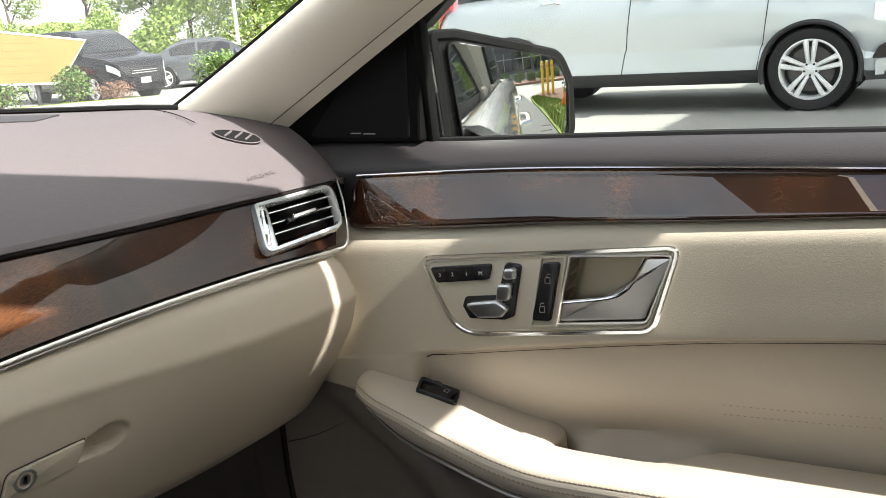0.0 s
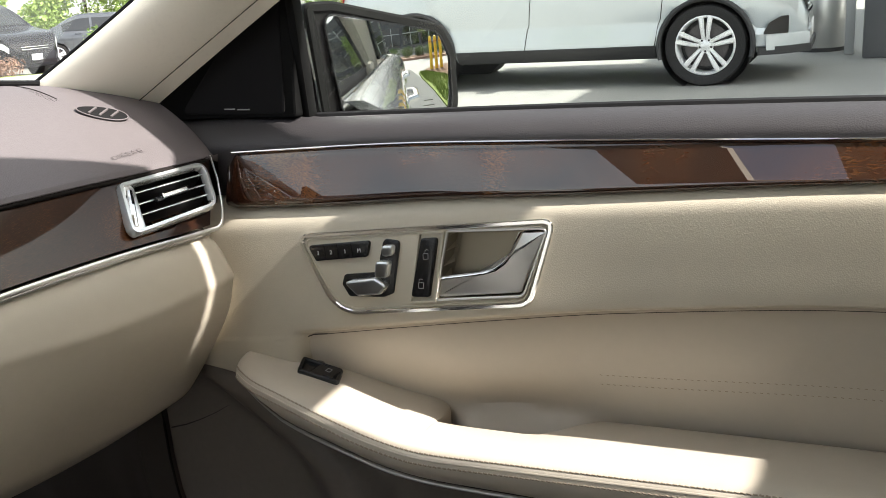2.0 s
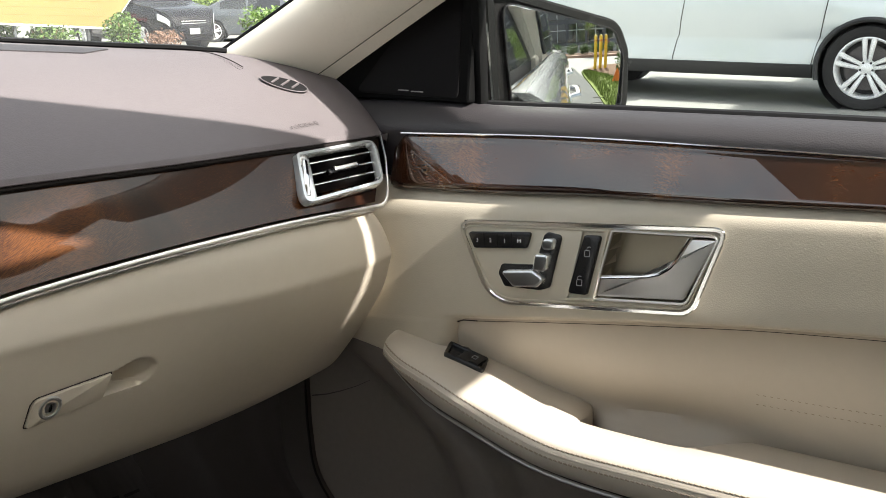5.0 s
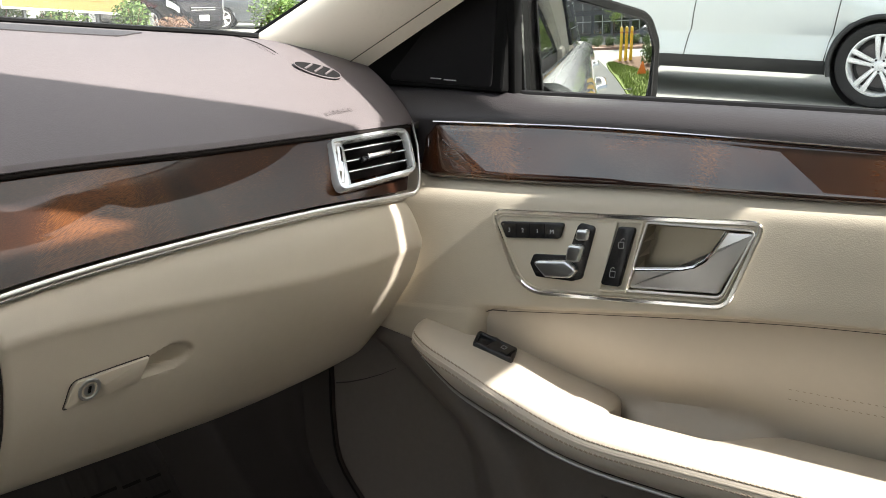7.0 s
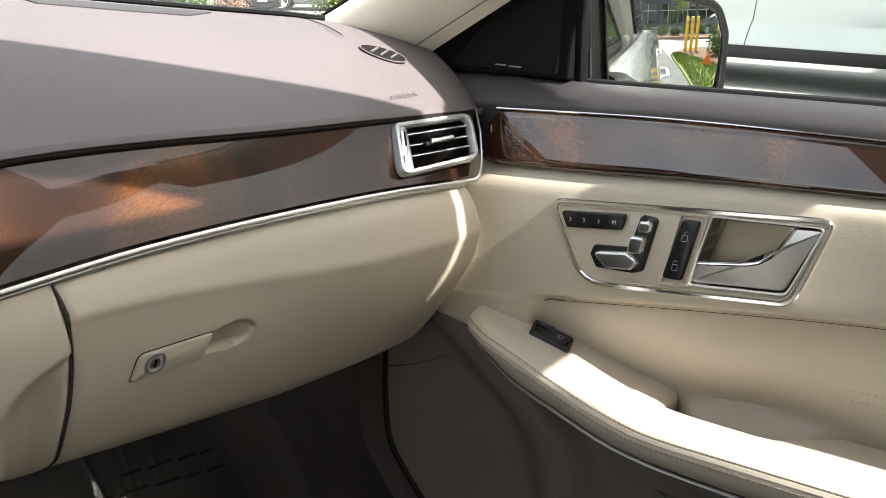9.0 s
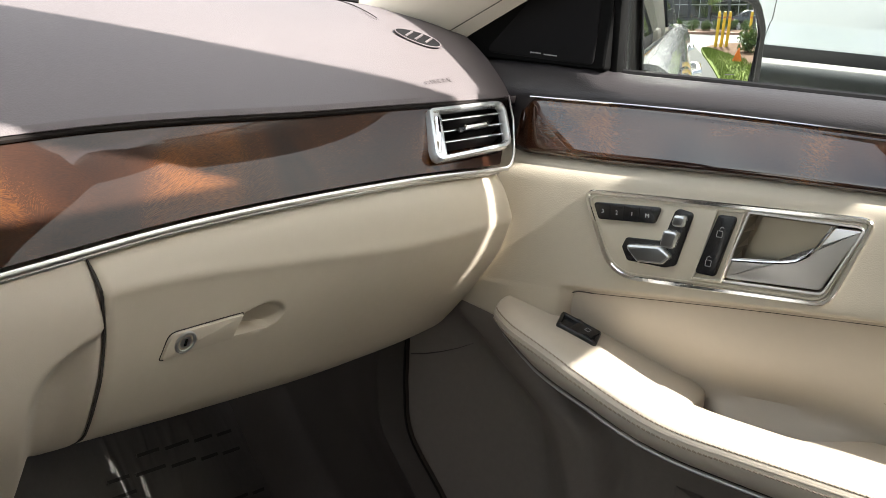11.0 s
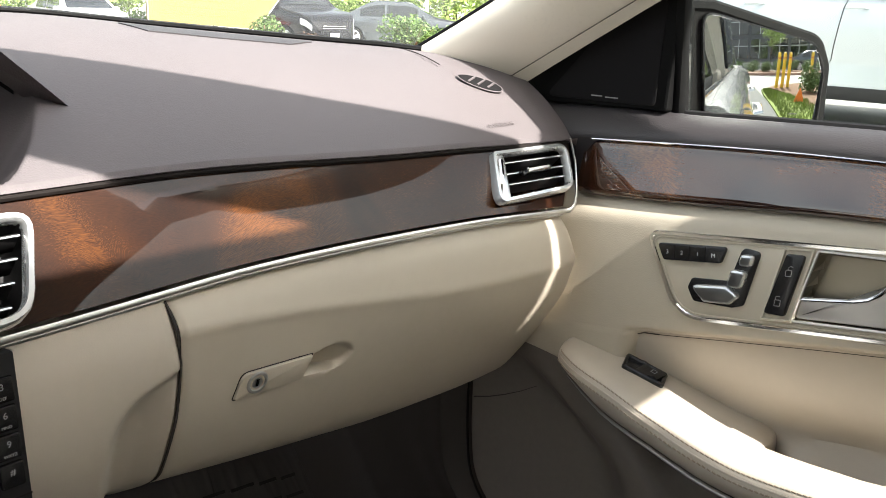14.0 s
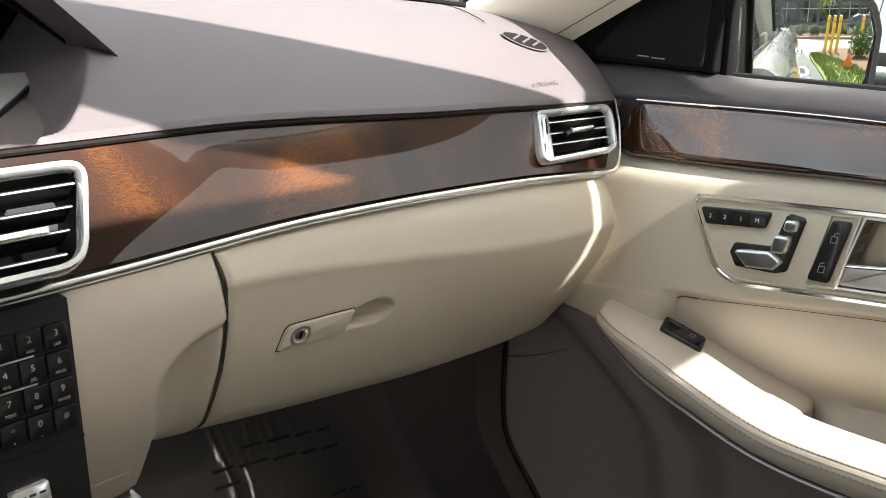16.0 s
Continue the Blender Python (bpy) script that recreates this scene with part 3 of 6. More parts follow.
writing("airbag_lettering", "A I R B A G", 0.0078, facing(c + Vector((0.0008, 0, 0.0012)), (0.0, 1, 0.0), up), EMBOSS, dash, "embossed lettering on the dash pad")
grille = bmesh.new()
for i in range(26):
    for k in range(4):
        if i > 5 * k:
            p = pad_at(-0.712 + 0.0024 * i, 0.676 - 0.00036 * i - 0.0022 * k)
            box((0.0008, 0.0008, 0.0003), Matrix.Translation(p), bm=grille)
tagged(part("speaker_perforation", grille, BLACK, dash, "perforated speaker patch in the dash pad"), kind="stuff")
part("grille_seam", tube([pad_at(-0.722 + 0.0075 * k, 0.6785 - 0.0012 * k) + Vector((0, 0, 0.0001)) for k in range(10)], 0.0006, 5), SHADOW_GAP, dash)
rows = []
for i in range(14):
    y = 0.45 + 0.0117 * i
    near, far = 0.65 + 0.12 * max(0, (y - 0.57) / 0.032), 0.78
    rows.append([pad_point(y, far) + Vector((0, 0, 0.0012)), pad_point(y, (near + far) / 2) + Vector((0, 0, 0.0012)), pad_point(y, near) + Vector((0, 0, 0.0012))])
part("windscreen_outlet", slab(rows, (0, 0, -0.004)), PAD_SHADED, dash, "dark demister slot along the windscreen")

# display cowl over the centre stack
cowl = thing("display_cowl", "dark brown cowl shading a recessed screen on dash", "display cowl")
def arch(half, x, rise, n=49):
    """A hood across the car with straight shoulders, standing on the pad; rise: its crown over the pad."""
    pts = []
    for k in range(n):
        u = math.cos(math.pi * k / (n - 1))
        lift = track(abs(u), (0.0, 1.0), (0.25, 0.97), (0.5, 0.80), (0.72, 0.505), (0.86, 0.26), (1.0, 0.0))
        pts.append((x, 0.06 + half * u, pad_at(x, 0.06 + half).z - 0.004 + (rise + 0.004) * lift))
    return pts


outer = [arch(0.228 - 0.012 * t, -0.655 - 0.15 * t, 0.105 * (1 - t) ** 0.7 + 0.001) for t in stations(0, 1, 12)]
inner = [arch(0.205 - 0.012 * t, -0.680 - 0.14 * t, 0.091 * (1 - t) ** 0.7) for t in stations(0, 1, 12)]
part("hood", loft([a + b[::-1] for a, b in zip(outer, inner)]), PAD, cowl, "grained dark brown hood", 50)
# near-black back wall and sheet draw the shade inside the hood
part("recess", box((0.010, 0.44, 0.17), Matrix.Translation((-0.765, 0.06, 0.985)), 0.003), CERAMIC, cowl)
part("lining", slab([arch(0.201, x, 0.086 - 0.05 * (-0.668 - x) / 0.1) for x in (-0.684, -0.71, -0.76)], (0, 0, 0.003)), CERAMIC, cowl, "black sheet standing in for shade inside the hood")
low, high = Vector((-0.668, 0, 0.954)), Vector((-0.718, 0, 0.982))
tilt = facing((low + high) / 2 + Vector((0, 0.06, 0)), (0, 1, 0), high - low)
half_h = (high - low).length / 2
part("screen", plate(rounded([(-0.198, half_h), (0.198, half_h), (0.128, -half_h), (-0.128, -half_h)], 0.004), 0.005, tilt, 0.001), material("grey_screen", (0.30, 0.31, 0.32), 0.22), cowl, "grey unlit display")
part("screen_rim", tube([tilt @ Vector((0.201, half_h, 0.002)), tilt @ Vector((0.166, 0, 0.002)), tilt @ Vector((0.131, -half_h, 0.002))], 0.0022, 6), BLACK, cowl)

# centre stack with its number pad
stack = thing("centre_stack", "black control panel with number keys under the vents", "control panel")
STACK = facing((-0.5375, 0.1, 0.800), (0, 1, 0), (-0.06, 0, 1))
part("panel", plate(rounded([(-0.16, 0.089), (0.080, 0.086), (0.080, -0.13), (-0.16, -0.13)], 0.002), 0.014, STACK @ Matrix.Translation((0, 0, -0.012)), 0.001), MATT, stack)
key_out = rounded([(-0.0067, 0.0072), (0.0067, 0.0072), (0.0067, -0.0072), (-0.0067, -0.0072)], 0.0012, 2)
PAD_KEYS = [("1", ""), ("2", "ABC"), ("3", "DEF"), ("4", "GHI"), ("5", "JKL"), ("6", "MNO"), ("7", "PQRS"), ("8", "TUV"), ("9", "WXYZ"), ("*", "+"), ("0", "_"), ("#", "")]
for i, (big, small) in enumerate(PAD_KEYS):
    x, y = 0.0400 + 0.0150 * (i % 3), 0.066 - 0.0166 * (i // 3)
    m = STACK @ Matrix.Translation((x, y, 0.002))
    key = part("number_key", plate(key_out, 0.0024, m, 0.0008), BLACK, stack, "small black number key")
    writing("digit", big, 0.0054, m @ Matrix.Translation((0, 0.0018, 0.0025)), DULL_PRINT, key)
    if small:
        writing("letters", small, 0.0025, m @ Matrix.Translation((0, -0.0048, 0.0025)), DULL_PRINT, key)
for y in (0.0575, 0.041):
    part("chrome_line", box((0.040, 0.0008, 0.0012), STACK @ Matrix.Translation((0.037, y, 0.0030)), 0.0002), SATIN, stack)
part("panel_split", box((0.24, 0.0009, 0.0006), STACK @ Matrix.Translation((-0.04, 0.0015, 0.0021))), SHADOW_GAP, stack)
m = STACK @ Matrix.Translation((0.044, -0.030, 0.002)) @ Matrix.Rotation(radians(-6), 4, "X")
heat = part("seat_heater_button", plate(rounded([(-0.0115, 0.0130), (0.0110, 0.0140), (0.0110, -0.014), (-0.0115, -0.014)], 0.002), 0.006, m, 0.0015), BRIGHT, stack, "silver seat heating button")
for k in range(3):
    part("indicator", box((0.0036, 0.0012, 0.0006), m @ Matrix.Translation((-0.005 + 0.0055 * k, 0.0085, 0.0061))), BLACK, heat)
part("seat_symbol", tube([m @ Vector((x, y, 0.0062)) for x, y in ((0.0035, 0.003), (0.003, -0.004), (-0.003, -0.006))], 0.0009, 6), BLACK, heat)
for k in range(3):
    part("heat_symbol", tube([m @ Vector((-0.0015 - 0.002 * k, -0.004 + 0.0016 * j, 0.0062)) for j in range(4)], 0.0004, 5), BLACK, heat)

# ---- passenger door ----
def trim_top(x):
    return track(x, (-0.56, 0.945), (-0.53, 0.947), (-0.35, 0.957), (-0.19, 0.960), (0.05, 0.962), (0.62, 0.964))


def trim_low(x):
    return track(x, (-0.56, 0.893), (-0.53, 0.894), (-0.41, 0.901), (-0.30, 0.910), (-0.19, 0.916), (0.05, 0.931), (0.62, 0.948))


def sill_z(x):
    return track(x, (-0.62, 0.972), (-0.475, 0.975), (-0.31, 0.979), (-0.154, 0.982), (0.05, 0.984), (0.62, 0.986))


def fold_z(x):
    full = track(x, (-0.56, 0.762), (-0.443, 0.776), (-0.352, 0.791), (-0.240, 0.809), (-0.141, 0.823), (0.053, 0.840), (0.62, 0.850))
    return full - 0.002 * smooth(-0.30, -0.15, x)


door = thing("passenger_door", "closed car door lined in beige leather with burl trim", "car door", "structure")
part("door_core", box((1.24, 0.05, 0.75), Matrix.Translation((0.0, 0.835, 0.565)), 0.01), MATT, door)
rings = []
for x in stations(-0.60, 0.62, 40):
    t, s = trim_top(x), sill_z(x)
    front = 1 - smooth(-0.49, -0.44, x)
    rings.append([(x, y, z) for y, z in ((0.749, t + 0.0005), (0.7485, t + 0.004), (0.752, t + 0.010), (0.764, t + 0.0165 + 0.008 * front), (0.780, s + 0.006 * front), (0.787, s + 0.002 * front), (0.794, s - 0.003), (0.796, 0.90), (0.765, 0.90))])
part("belt_pad", loft(rings), PAD_SHADED, door, "brown grained sill pad with shade in its colour", 50)
part("window_seal", tube([(x, 0.793, sill_z(x) - 0.0005) for x in stations(-0.47, 0.62, 30)], 0.0042, 8), MATT, door, "black rubber window seal")
rings = []
for x in stations(-0.5365, -0.49, 24) + stations(-0.486, 0.62, 60):
    t, b = trim_top(x) - 0.001, trim_low(x)
    end = 1 - smooth(-0.538, -0.506, x)
    top = t - 0.003 * (1 - smooth(-0.537, -0.522, x))
    ring = []
    for k in range(22):
        a = k / 21
        roll = max(0.0, (a - 0.86) / 0.14)
        ring.append((x, 0.7325 + 0.0150 * (1 - a) + 0.0055 * roll * roll + 0.0015 * max(0.0, 1 - a / 0.06) + 0.010 * end ** 2, top + (b - top) * a))
    ring += [(x, 0.79, b), (x, 0.79, t)]
    rings.append(ring)
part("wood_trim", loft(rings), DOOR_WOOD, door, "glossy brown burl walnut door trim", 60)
part("chrome_line", tube([(x, 0.7470, trim_top(x) + 0.0004) for x in stations(-0.524, 0.62, 40)], 0.0012, 8), CHROME, door, "thin chrome line above the wood")

BEZEL = facing((-0.325, 0.7250, 0.852), (0.99413, 0.01243, 0.10743), (-0.10815, 0.11358, 0.98763))
bezel_inv = BEZEL.inverted()
MM = 0.001


def mm(*points):
    return [(x * MM, y * MM) for x, y in points]


def ridge_x(z):
    return track(z, (0.30, -0.405), (0.53, -0.412), (0.578, -0.417), (0.616, -0.430), (0.640, -0.449), (0.661, -0.477), (0.682, -0.506), (0.705, -0.540), (0.74, -0.62))


def door_y(x, z):
    """The lower door's skin: flush round the armrest's nose, hollow ahead of a soft ridge."""
    d = ridge_x(z) - x
    return 0.7175 + 0.030 * smooth(0.006, 0.062, d) + 0.026 * smooth(0.016, 0.050, -d) * (1 - smooth(0.66, 0.70, z))


def beige_end(x):
    """Where the beige upper lining ends against the shade-darkened lower panel."""
    return track(x, (-0.66, 0.738), (-0.614, 0.735), (-0.57, 0.731), (-0.535, 0.726), (-0.50, 0.720), (-0.44, 0.718))


def seal_x(z):
    return track(z, (0.30, -0.50), (0.42, -0.56), (0.476, -0.604), (0.532, -0.650), (0.587, -0.660), (0.63, -0.661), (0.70, -0.661))


RECESS = rounded(mm((38, 28), (128, 24.5), (99.5, -31), (18, -32)), [0.004, 0.006, 0.01, 0.004])
grid = []
for x in stations(-0.640, 0.62, 420):
    low, top = fold_z(x), trim_low(x)
    row = []
    for k in range(60):
        t = k / 59
        z = low + (top + 0.004 - low) * t
        y = 0.7175 + 0.005 * smooth(-0.30, -0.15, x) * (1 - t) + track(t, (0, 0.0), (0.1, 0.0005), (0.3, 0.003), (0.75, 0.0095), (0.86, 0.013), (0.93, 0.021), (1, 0.034)) + 0.008 * (1 - smooth(0, 0.05, t)) ** 2 * smooth(-0.466, -0.434, x)
        y += 0.014 * smooth(-0.572, -0.600, x)
        p = Vector((x, y, z))
        q = bezel_inv @ p
        if inside((q.x, q.y), RECESS):
            p.y += 0.026
        row.append(p)
    cut = smooth(-0.466, -0.434, x)
    for k in range(1, 19):
        f = k / 18
        fz = low + (beige_end(x) - low) * f
        flow = Vector((x, door_y(x, fz) - 0.0012 + 0.0034 * smooth(0.93, 1.0, f), fz))
        tuck = Vector((x, 0.7255 + 0.005 * smooth(-0.30, -0.15, x) + 0.030 * f, low - 0.004 * f))
        row.insert(0, flow.lerp(tuck, cut))
    grid.append(row)
part("upper_panel", slab(grid, (0, 0.03, 0)), LEATHER, door, "beige grained leather upper door panel", 60)

grid = []
for x in stations(-0.500, 0.62, 96):
    top = fold_z(x) + 0.012
    row = []
    for k in range(20):
        t = k / 19
        z = top + (0.640 - top) * t
        dish = 0.016 * math.exp(-((x + 0.25) / 0.07) ** 2) * smooth(0.745, 0.70, z)
        row.append(Vector((x, 0.727 + 0.014 * smooth(-0.30, -0.15, x) + 0.026 * smooth(0.0, 0.85, t) + dish + 0.02 * (1 - smooth(-0.488, -0.456, x)) - 0.036 * smooth(0.708, 0.668, z) * smooth(-0.315, -0.29, x) * (1 - smooth(-0.20, -0.15, x)), z)))
    grid.append(row)
part("insert_panel", slab(grid, (0, 0.03, 0)), LEATHER_FINE, door, "smooth beige leather door insert", 50)
part("insert_seam", tube([(-0.460, 0.7330, 0.756), (-0.4565, 0.7290, 0.763), (-0.4505, 0.7265, 0.7695), (-0.440, 0.7250, fold_z(-0.440) - 0.0020), (-0.424, 0.7246, fold_z(-0.424) - 0.0022)], 0.0006, 6), KICK, door, "dark seam round the insert")
# dark tube draws the shade that falls below the panel's overhang
part("fold_line", tube([(x, 0.7245 + 0.005 * smooth(-0.30, -0.15, x), fold_z(x) - 0.0022) for x in stations(-0.424, 0.62, 50)], 0.0003, 6), KICK, door, "dark line standing in for shade under the upper panel")
bm = bmesh.new()
for row in range(2):
    for i in range(90):
        x = -0.165 + 0.0056 * i
        z = 0.7495 + 0.013 * smooth(-0.2, 0.1, x) - 0.010 * row
        top = fold_z(x) + 0.012
        t = (z - top) / (0.640 - top)
        y = 0.727 + 0.014 * smooth(-0.30, -0.15, x) + 0.026 * smooth(0.0, 0.85, t)
        box((0.0024, 0.0005, 0.0006), Matrix.Translation((x, y, z)) @ Matrix.Rotation(radians(8), 4, "Y"), bm=bm)
tagged(part("stitching", bm, THREAD, door, "double row of beige stitches"), kind="stuff")


def rest_top(x):
    return track(x, (-0.52, 0.7535), (-0.45, 0.7425), (-0.40, 0.729), (-0.35, 0.714), (-0.31, 0.706), (-0.25, 0.705), (0.0, 0.709), (0.62, 0.716))


def rest_in(x):
    return track(x, (-0.524, 0.722), (-0.518, 0.700), (-0.505, 0.683), (-0.47, 0.666), (-0.39, 0.655), (-0.31, 0.656), (-0.2, 0.660), (0.0, 0.664), (0.62, 0.664))


def rest_out(x):
    if x < -0.3105:
        return 0.768 - 0.034 * (1 - math.sqrt(max(0.0, 1 - max(0.0, (x + 0.3275) / 0.017) ** 2)))
    return 0.716 + 0.040 * smooth(-0.222, -0.160, x)


def rest_low(x):
    return track(x, (-0.524, 0.730), (-0.482, 0.721), (-0.448, 0.707), (-0.39, 0.692), (-0.334, 0.676), (-0.28, 0.670), (0.0, 0.664), (0.62, 0.668))


rings = []
for x in [-0.5235, -0.523, -0.522, -0.520, -0.516, -0.511, -0.506] + stations(-0.50, -0.316, 40) + [-0.3135, -0.3125, -0.3108, -0.3102, -0.308, -0.303] + stations(-0.29, 0.62, 60):
    t, i, o, b = rest_top(x), rest_in(x), rest_out(x), rest_low(x)
    tip = 0.012 * (1 - smooth(-0.5245, -0.512, x))
    t -= tip
    b = min(b + tip * 0.3, t - 0.004)
    h = t - b
    drop = 0.007 * smooth(-0.332, -0.3105, x) * (x < -0.3104)
    prof = [(o, b), (o, t - 0.006 - drop), (o - 0.0015, t - 0.002 - drop), (o - 0.006, t - drop * 0.8), ((o + i) / 2, t + 0.0015), (i + 0.022, t + 0.001), (i + 0.012, t - 0.0005),
            (i + 0.006, t - 0.0030), (i + 0.002, t - 0.0070), (i + 0.0012, t - 0.0085), (i + 0.0004, t - 0.0100), (i + 0.0004, t - 0.30 * h - 0.006), (i + 0.004, b + 0.34 * h - 0.002), (i + 0.010, b + 0.002), (i + 0.017, b - 0.001)]
    rings.append([(x, y, z) for y, z in prof])
part("armrest", loft(rings), LEATHER_FINE, door, "padded beige leather armrest with stitched edge", 60)
bm = bmesh.new()
for row, (dy, dz) in enumerate(((0.0042, -0.0042), (-0.0002, -0.0128))):
    x = -0.508
    while x < 0.50:
        z, y = rest_top(x) + dz, rest_in(x) + dy
        step = 0.0046
        slope = (rest_top(x + 0.004) - rest_top(x)) / 0.004
        side = (rest_in(x + 0.004) - rest_in(x)) / 0.004
        box((0.0036, 0.0013, 0.0013), Matrix.Translation((x, y, z)) @ Matrix.Rotation(math.atan(side), 4, "Z") @ Matrix.Rotation(-math.atan(slope) + radians(12), 4, "Y"), 0.0003, 1, bm=bm)
        x += step / math.sqrt(1 + side * side)
part("piping", tube([(x, rest_in(x) + 0.0014, rest_top(x) - 0.0086) for x in stations(-0.508, 0.55, 90)], 0.0011, 6), LEATHER_FINE, door, "thin beige piping between the stitch rows")
tagged(part("armrest_stitching", bm, THREAD, door, "rows of beige stitches along the armrest"), kind="stuff")
part("armrest_strip", tube([(x, rest_in(x) + 0.0105, rest_low(x) - 0.0018) for x in stations(-0.500, 0.62, 70)], lambda t: 0.0021 * smooth(-0.05, 0.12, t), 8), DULL_SILVER, door, "silver strip under the armrest")
# dark sheet that stands in for the shade below the armrest
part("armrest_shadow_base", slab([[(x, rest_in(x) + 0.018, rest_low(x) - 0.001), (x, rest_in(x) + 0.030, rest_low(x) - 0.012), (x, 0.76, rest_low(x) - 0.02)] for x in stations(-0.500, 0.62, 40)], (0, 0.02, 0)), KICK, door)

# window switch in the armrest
SWITCH = facing((-0.431, 0.7150, 0.7383), (1, -0.02, -0.27), (0.10, 1, 0.0))
switch = thing("window_switch", "black window switch set into the beige armrest", "switch")
sw_out = rounded(mm((-27, 10), (17, 14.5), (25, -9), (-18, -14.5)), 0.004)
part("surround", rim(sw_out, 0.0045, 0.0052, SWITCH), BLACK, switch)
part("well", plate([(x * 0.92, y * 0.86) for x, y in sw_out], 0.0022, SWITCH), BLACK, switch)
rocker = part("rocker", loft([[SWITCH @ Vector((x, y, z)) for y, z in ((-0.0085, 0.002), (-0.0085, h), (0.0085, h), (0.0085, 0.002))] for x, h in ((-0.008, 0.003), (-0.004, 0.0052), (0.004, 0.0046), (0.012, 0.0078), (0.017, 0.0070), (0.0175, 0.003))]), BLACK, switch, "rocking window key")
part("symbol", rim(rounded(mm((6, 3), (11, 3), (11, -3), (6, -3)), 0.0005), 0.0006, 0.0004, SWITCH @ Matrix.Translation((0, 0, 0.0072))), DULL_PRINT, rocker)
part("bright_tip", tube([SWITCH @ Vector((0.0195, -0.0085, 0.003)), SWITCH @ Vector((0.0200, 0, 0.0036)), SWITCH @ Vector((0.0185, 0.0080, 0.003))], 0.0013, 6), CHROME, rocker)

# handle plate with seat keys
bez = thing("door_handle_plate", "cream door handle plate with chrome rim and seat keys", "door handle")
outline = rounded(mm((-119.5, 36), (137, 33), (106, -42), (-86, -44)), [0.011, 0.010, 0.019, 0.040], 8)
part("chrome_rim", rim(outline, 0.0046, 0.0040, BEZEL @ Matrix.Translation((0, 0, 0.0005))), CHROME, bez, "polished chrome rim")
part("inner_rim", rim(rounded(mm((-113.5, 31), (131, 28), (101.5, -37.5), (-82.5, -39)), [0.009, 0.009, 0.015, 0.035], 8), 0.0020, 0.0026, BEZEL @ Matrix.Translation((0, 0, 0.0010))), CREAM, bez)
part("plate", plate(rounded(mm((-115, 32), (37, 30.5), (17.5, -38.5), (-83.5, -40)), [0.008, 0.002, 0.002, 0.036], 8), 0.003, BEZEL @ Matrix.Translation((0, 0, -0.0005)), 0.0006), CREAM, bez, "cream plate carrying the keys")
bm = loft([[BEZEL @ Vector((x, y, 0.003)) for x, y in RECESS], [BEZEL @ Vector((x * 0.985 + 0.001, y * 0.94, -0.019)) for x, y in RECESS], [BEZEL @ Vector((x * 0.9 + 0.007, y * 0.8, -0.022)) for x, y in RECESS]], caps=False)
bm2 = loft([[BEZEL @ Vector((x * 0.92 + 0.0055, y * 0.82, -0.0215)) for x, y in RECESS], [BEZEL @ Vector((x * 0.5 + 0.035, y * 0.4, -0.0225)) for x, y in RECESS]])
merge(bm2, None, bm)
part("grip_recess", bm, TITANIUM, bez, "champagne metallic grip recess")
part("recess_rim", rim(rounded(mm((36.5, 29.5), (130, 26), (101, -33), (16, -33.5)), [0.004, 0.006, 0.01, 0.004]), 0.0022, 0.0026, BEZEL @ Matrix.Translation((0, 0, 0.0022))), SATIN, bez)
mem_keys = part("memory_keys", plate(rounded(mm((-105.5, 24.5), (-39, 25.3), (-44.5, 10.6), (-99, 9.4)), 0.003), 0.0035, BEZEL @ Matrix.Translation((0, 0, 0.0024)), 0.0008), BLACK, bez, "black seat memory key strip")
for txt, x in (("3", -95.1), ("2", -81.3), ("1", -66.3), ("M", -51.6)):
    writing("key_print", txt, 0.0054, BEZEL @ Matrix.Translation((x * MM, 0.0168, 0.0061)), PRINT, mem_keys)
for x in (-88, -74, -59):
    part("key_split", box((0.0006, 0.0138, 0.0004), BEZEL @ Matrix.Translation((x * MM, 0.0172, 0.0060))), SHADOW_GAP, mem_keys)
seat_key = part("seat_keys", plate(rounded(mm((-25, 26), (-9.5, 23), (-23, -24.5), (-33, -27.5), (-69, -25.5), (-75, -13.5), (-71, -4.5), (-38, -4.2), (-33, 3.5)), 0.004), 0.0022, BEZEL @ Matrix.Translation((0, 0, 0.0024)), 0.0006), BLACK, bez, "seat-shaped key group on black")
part("headrest_key", plate(rounded(mm((-25.5, 20.5), (-14, 20.8), (-16, 10.2), (-27.5, 10.4)), 0.0035), 0.0072, BEZEL @ Matrix.Translation((0, 0, 0.0042)), 0.0022), BRIGHT, seat_key, "silver headrest key")
part("backrest_key", plate(rounded(mm((-33.5, 7), (-19, 6.5), (-23.5, -9.2), (-37, -9)), 0.004), 0.0085, BEZEL @ Matrix.Translation((0, 0, 0.0042)), 0.0026), BRIGHT, seat_key, "silver backrest key")
part("cushion_key", plate(rounded(mm((-71, -9.8), (-36, -8), (-24.5, -16.2), (-33, -24), (-57, -24.6)), 0.004), 0.0080, BEZEL @ Matrix.Translation((0, 0, 0.0042)), 0.0026), BRIGHT, seat_key, "silver seat cushion key")
# darker insets draw the dark reflection on the silver keys
KEY_FACE = material("reflection_dark_silver", (0.13, 0.13, 0.128), 0.30, 0.8, spread=0.06)
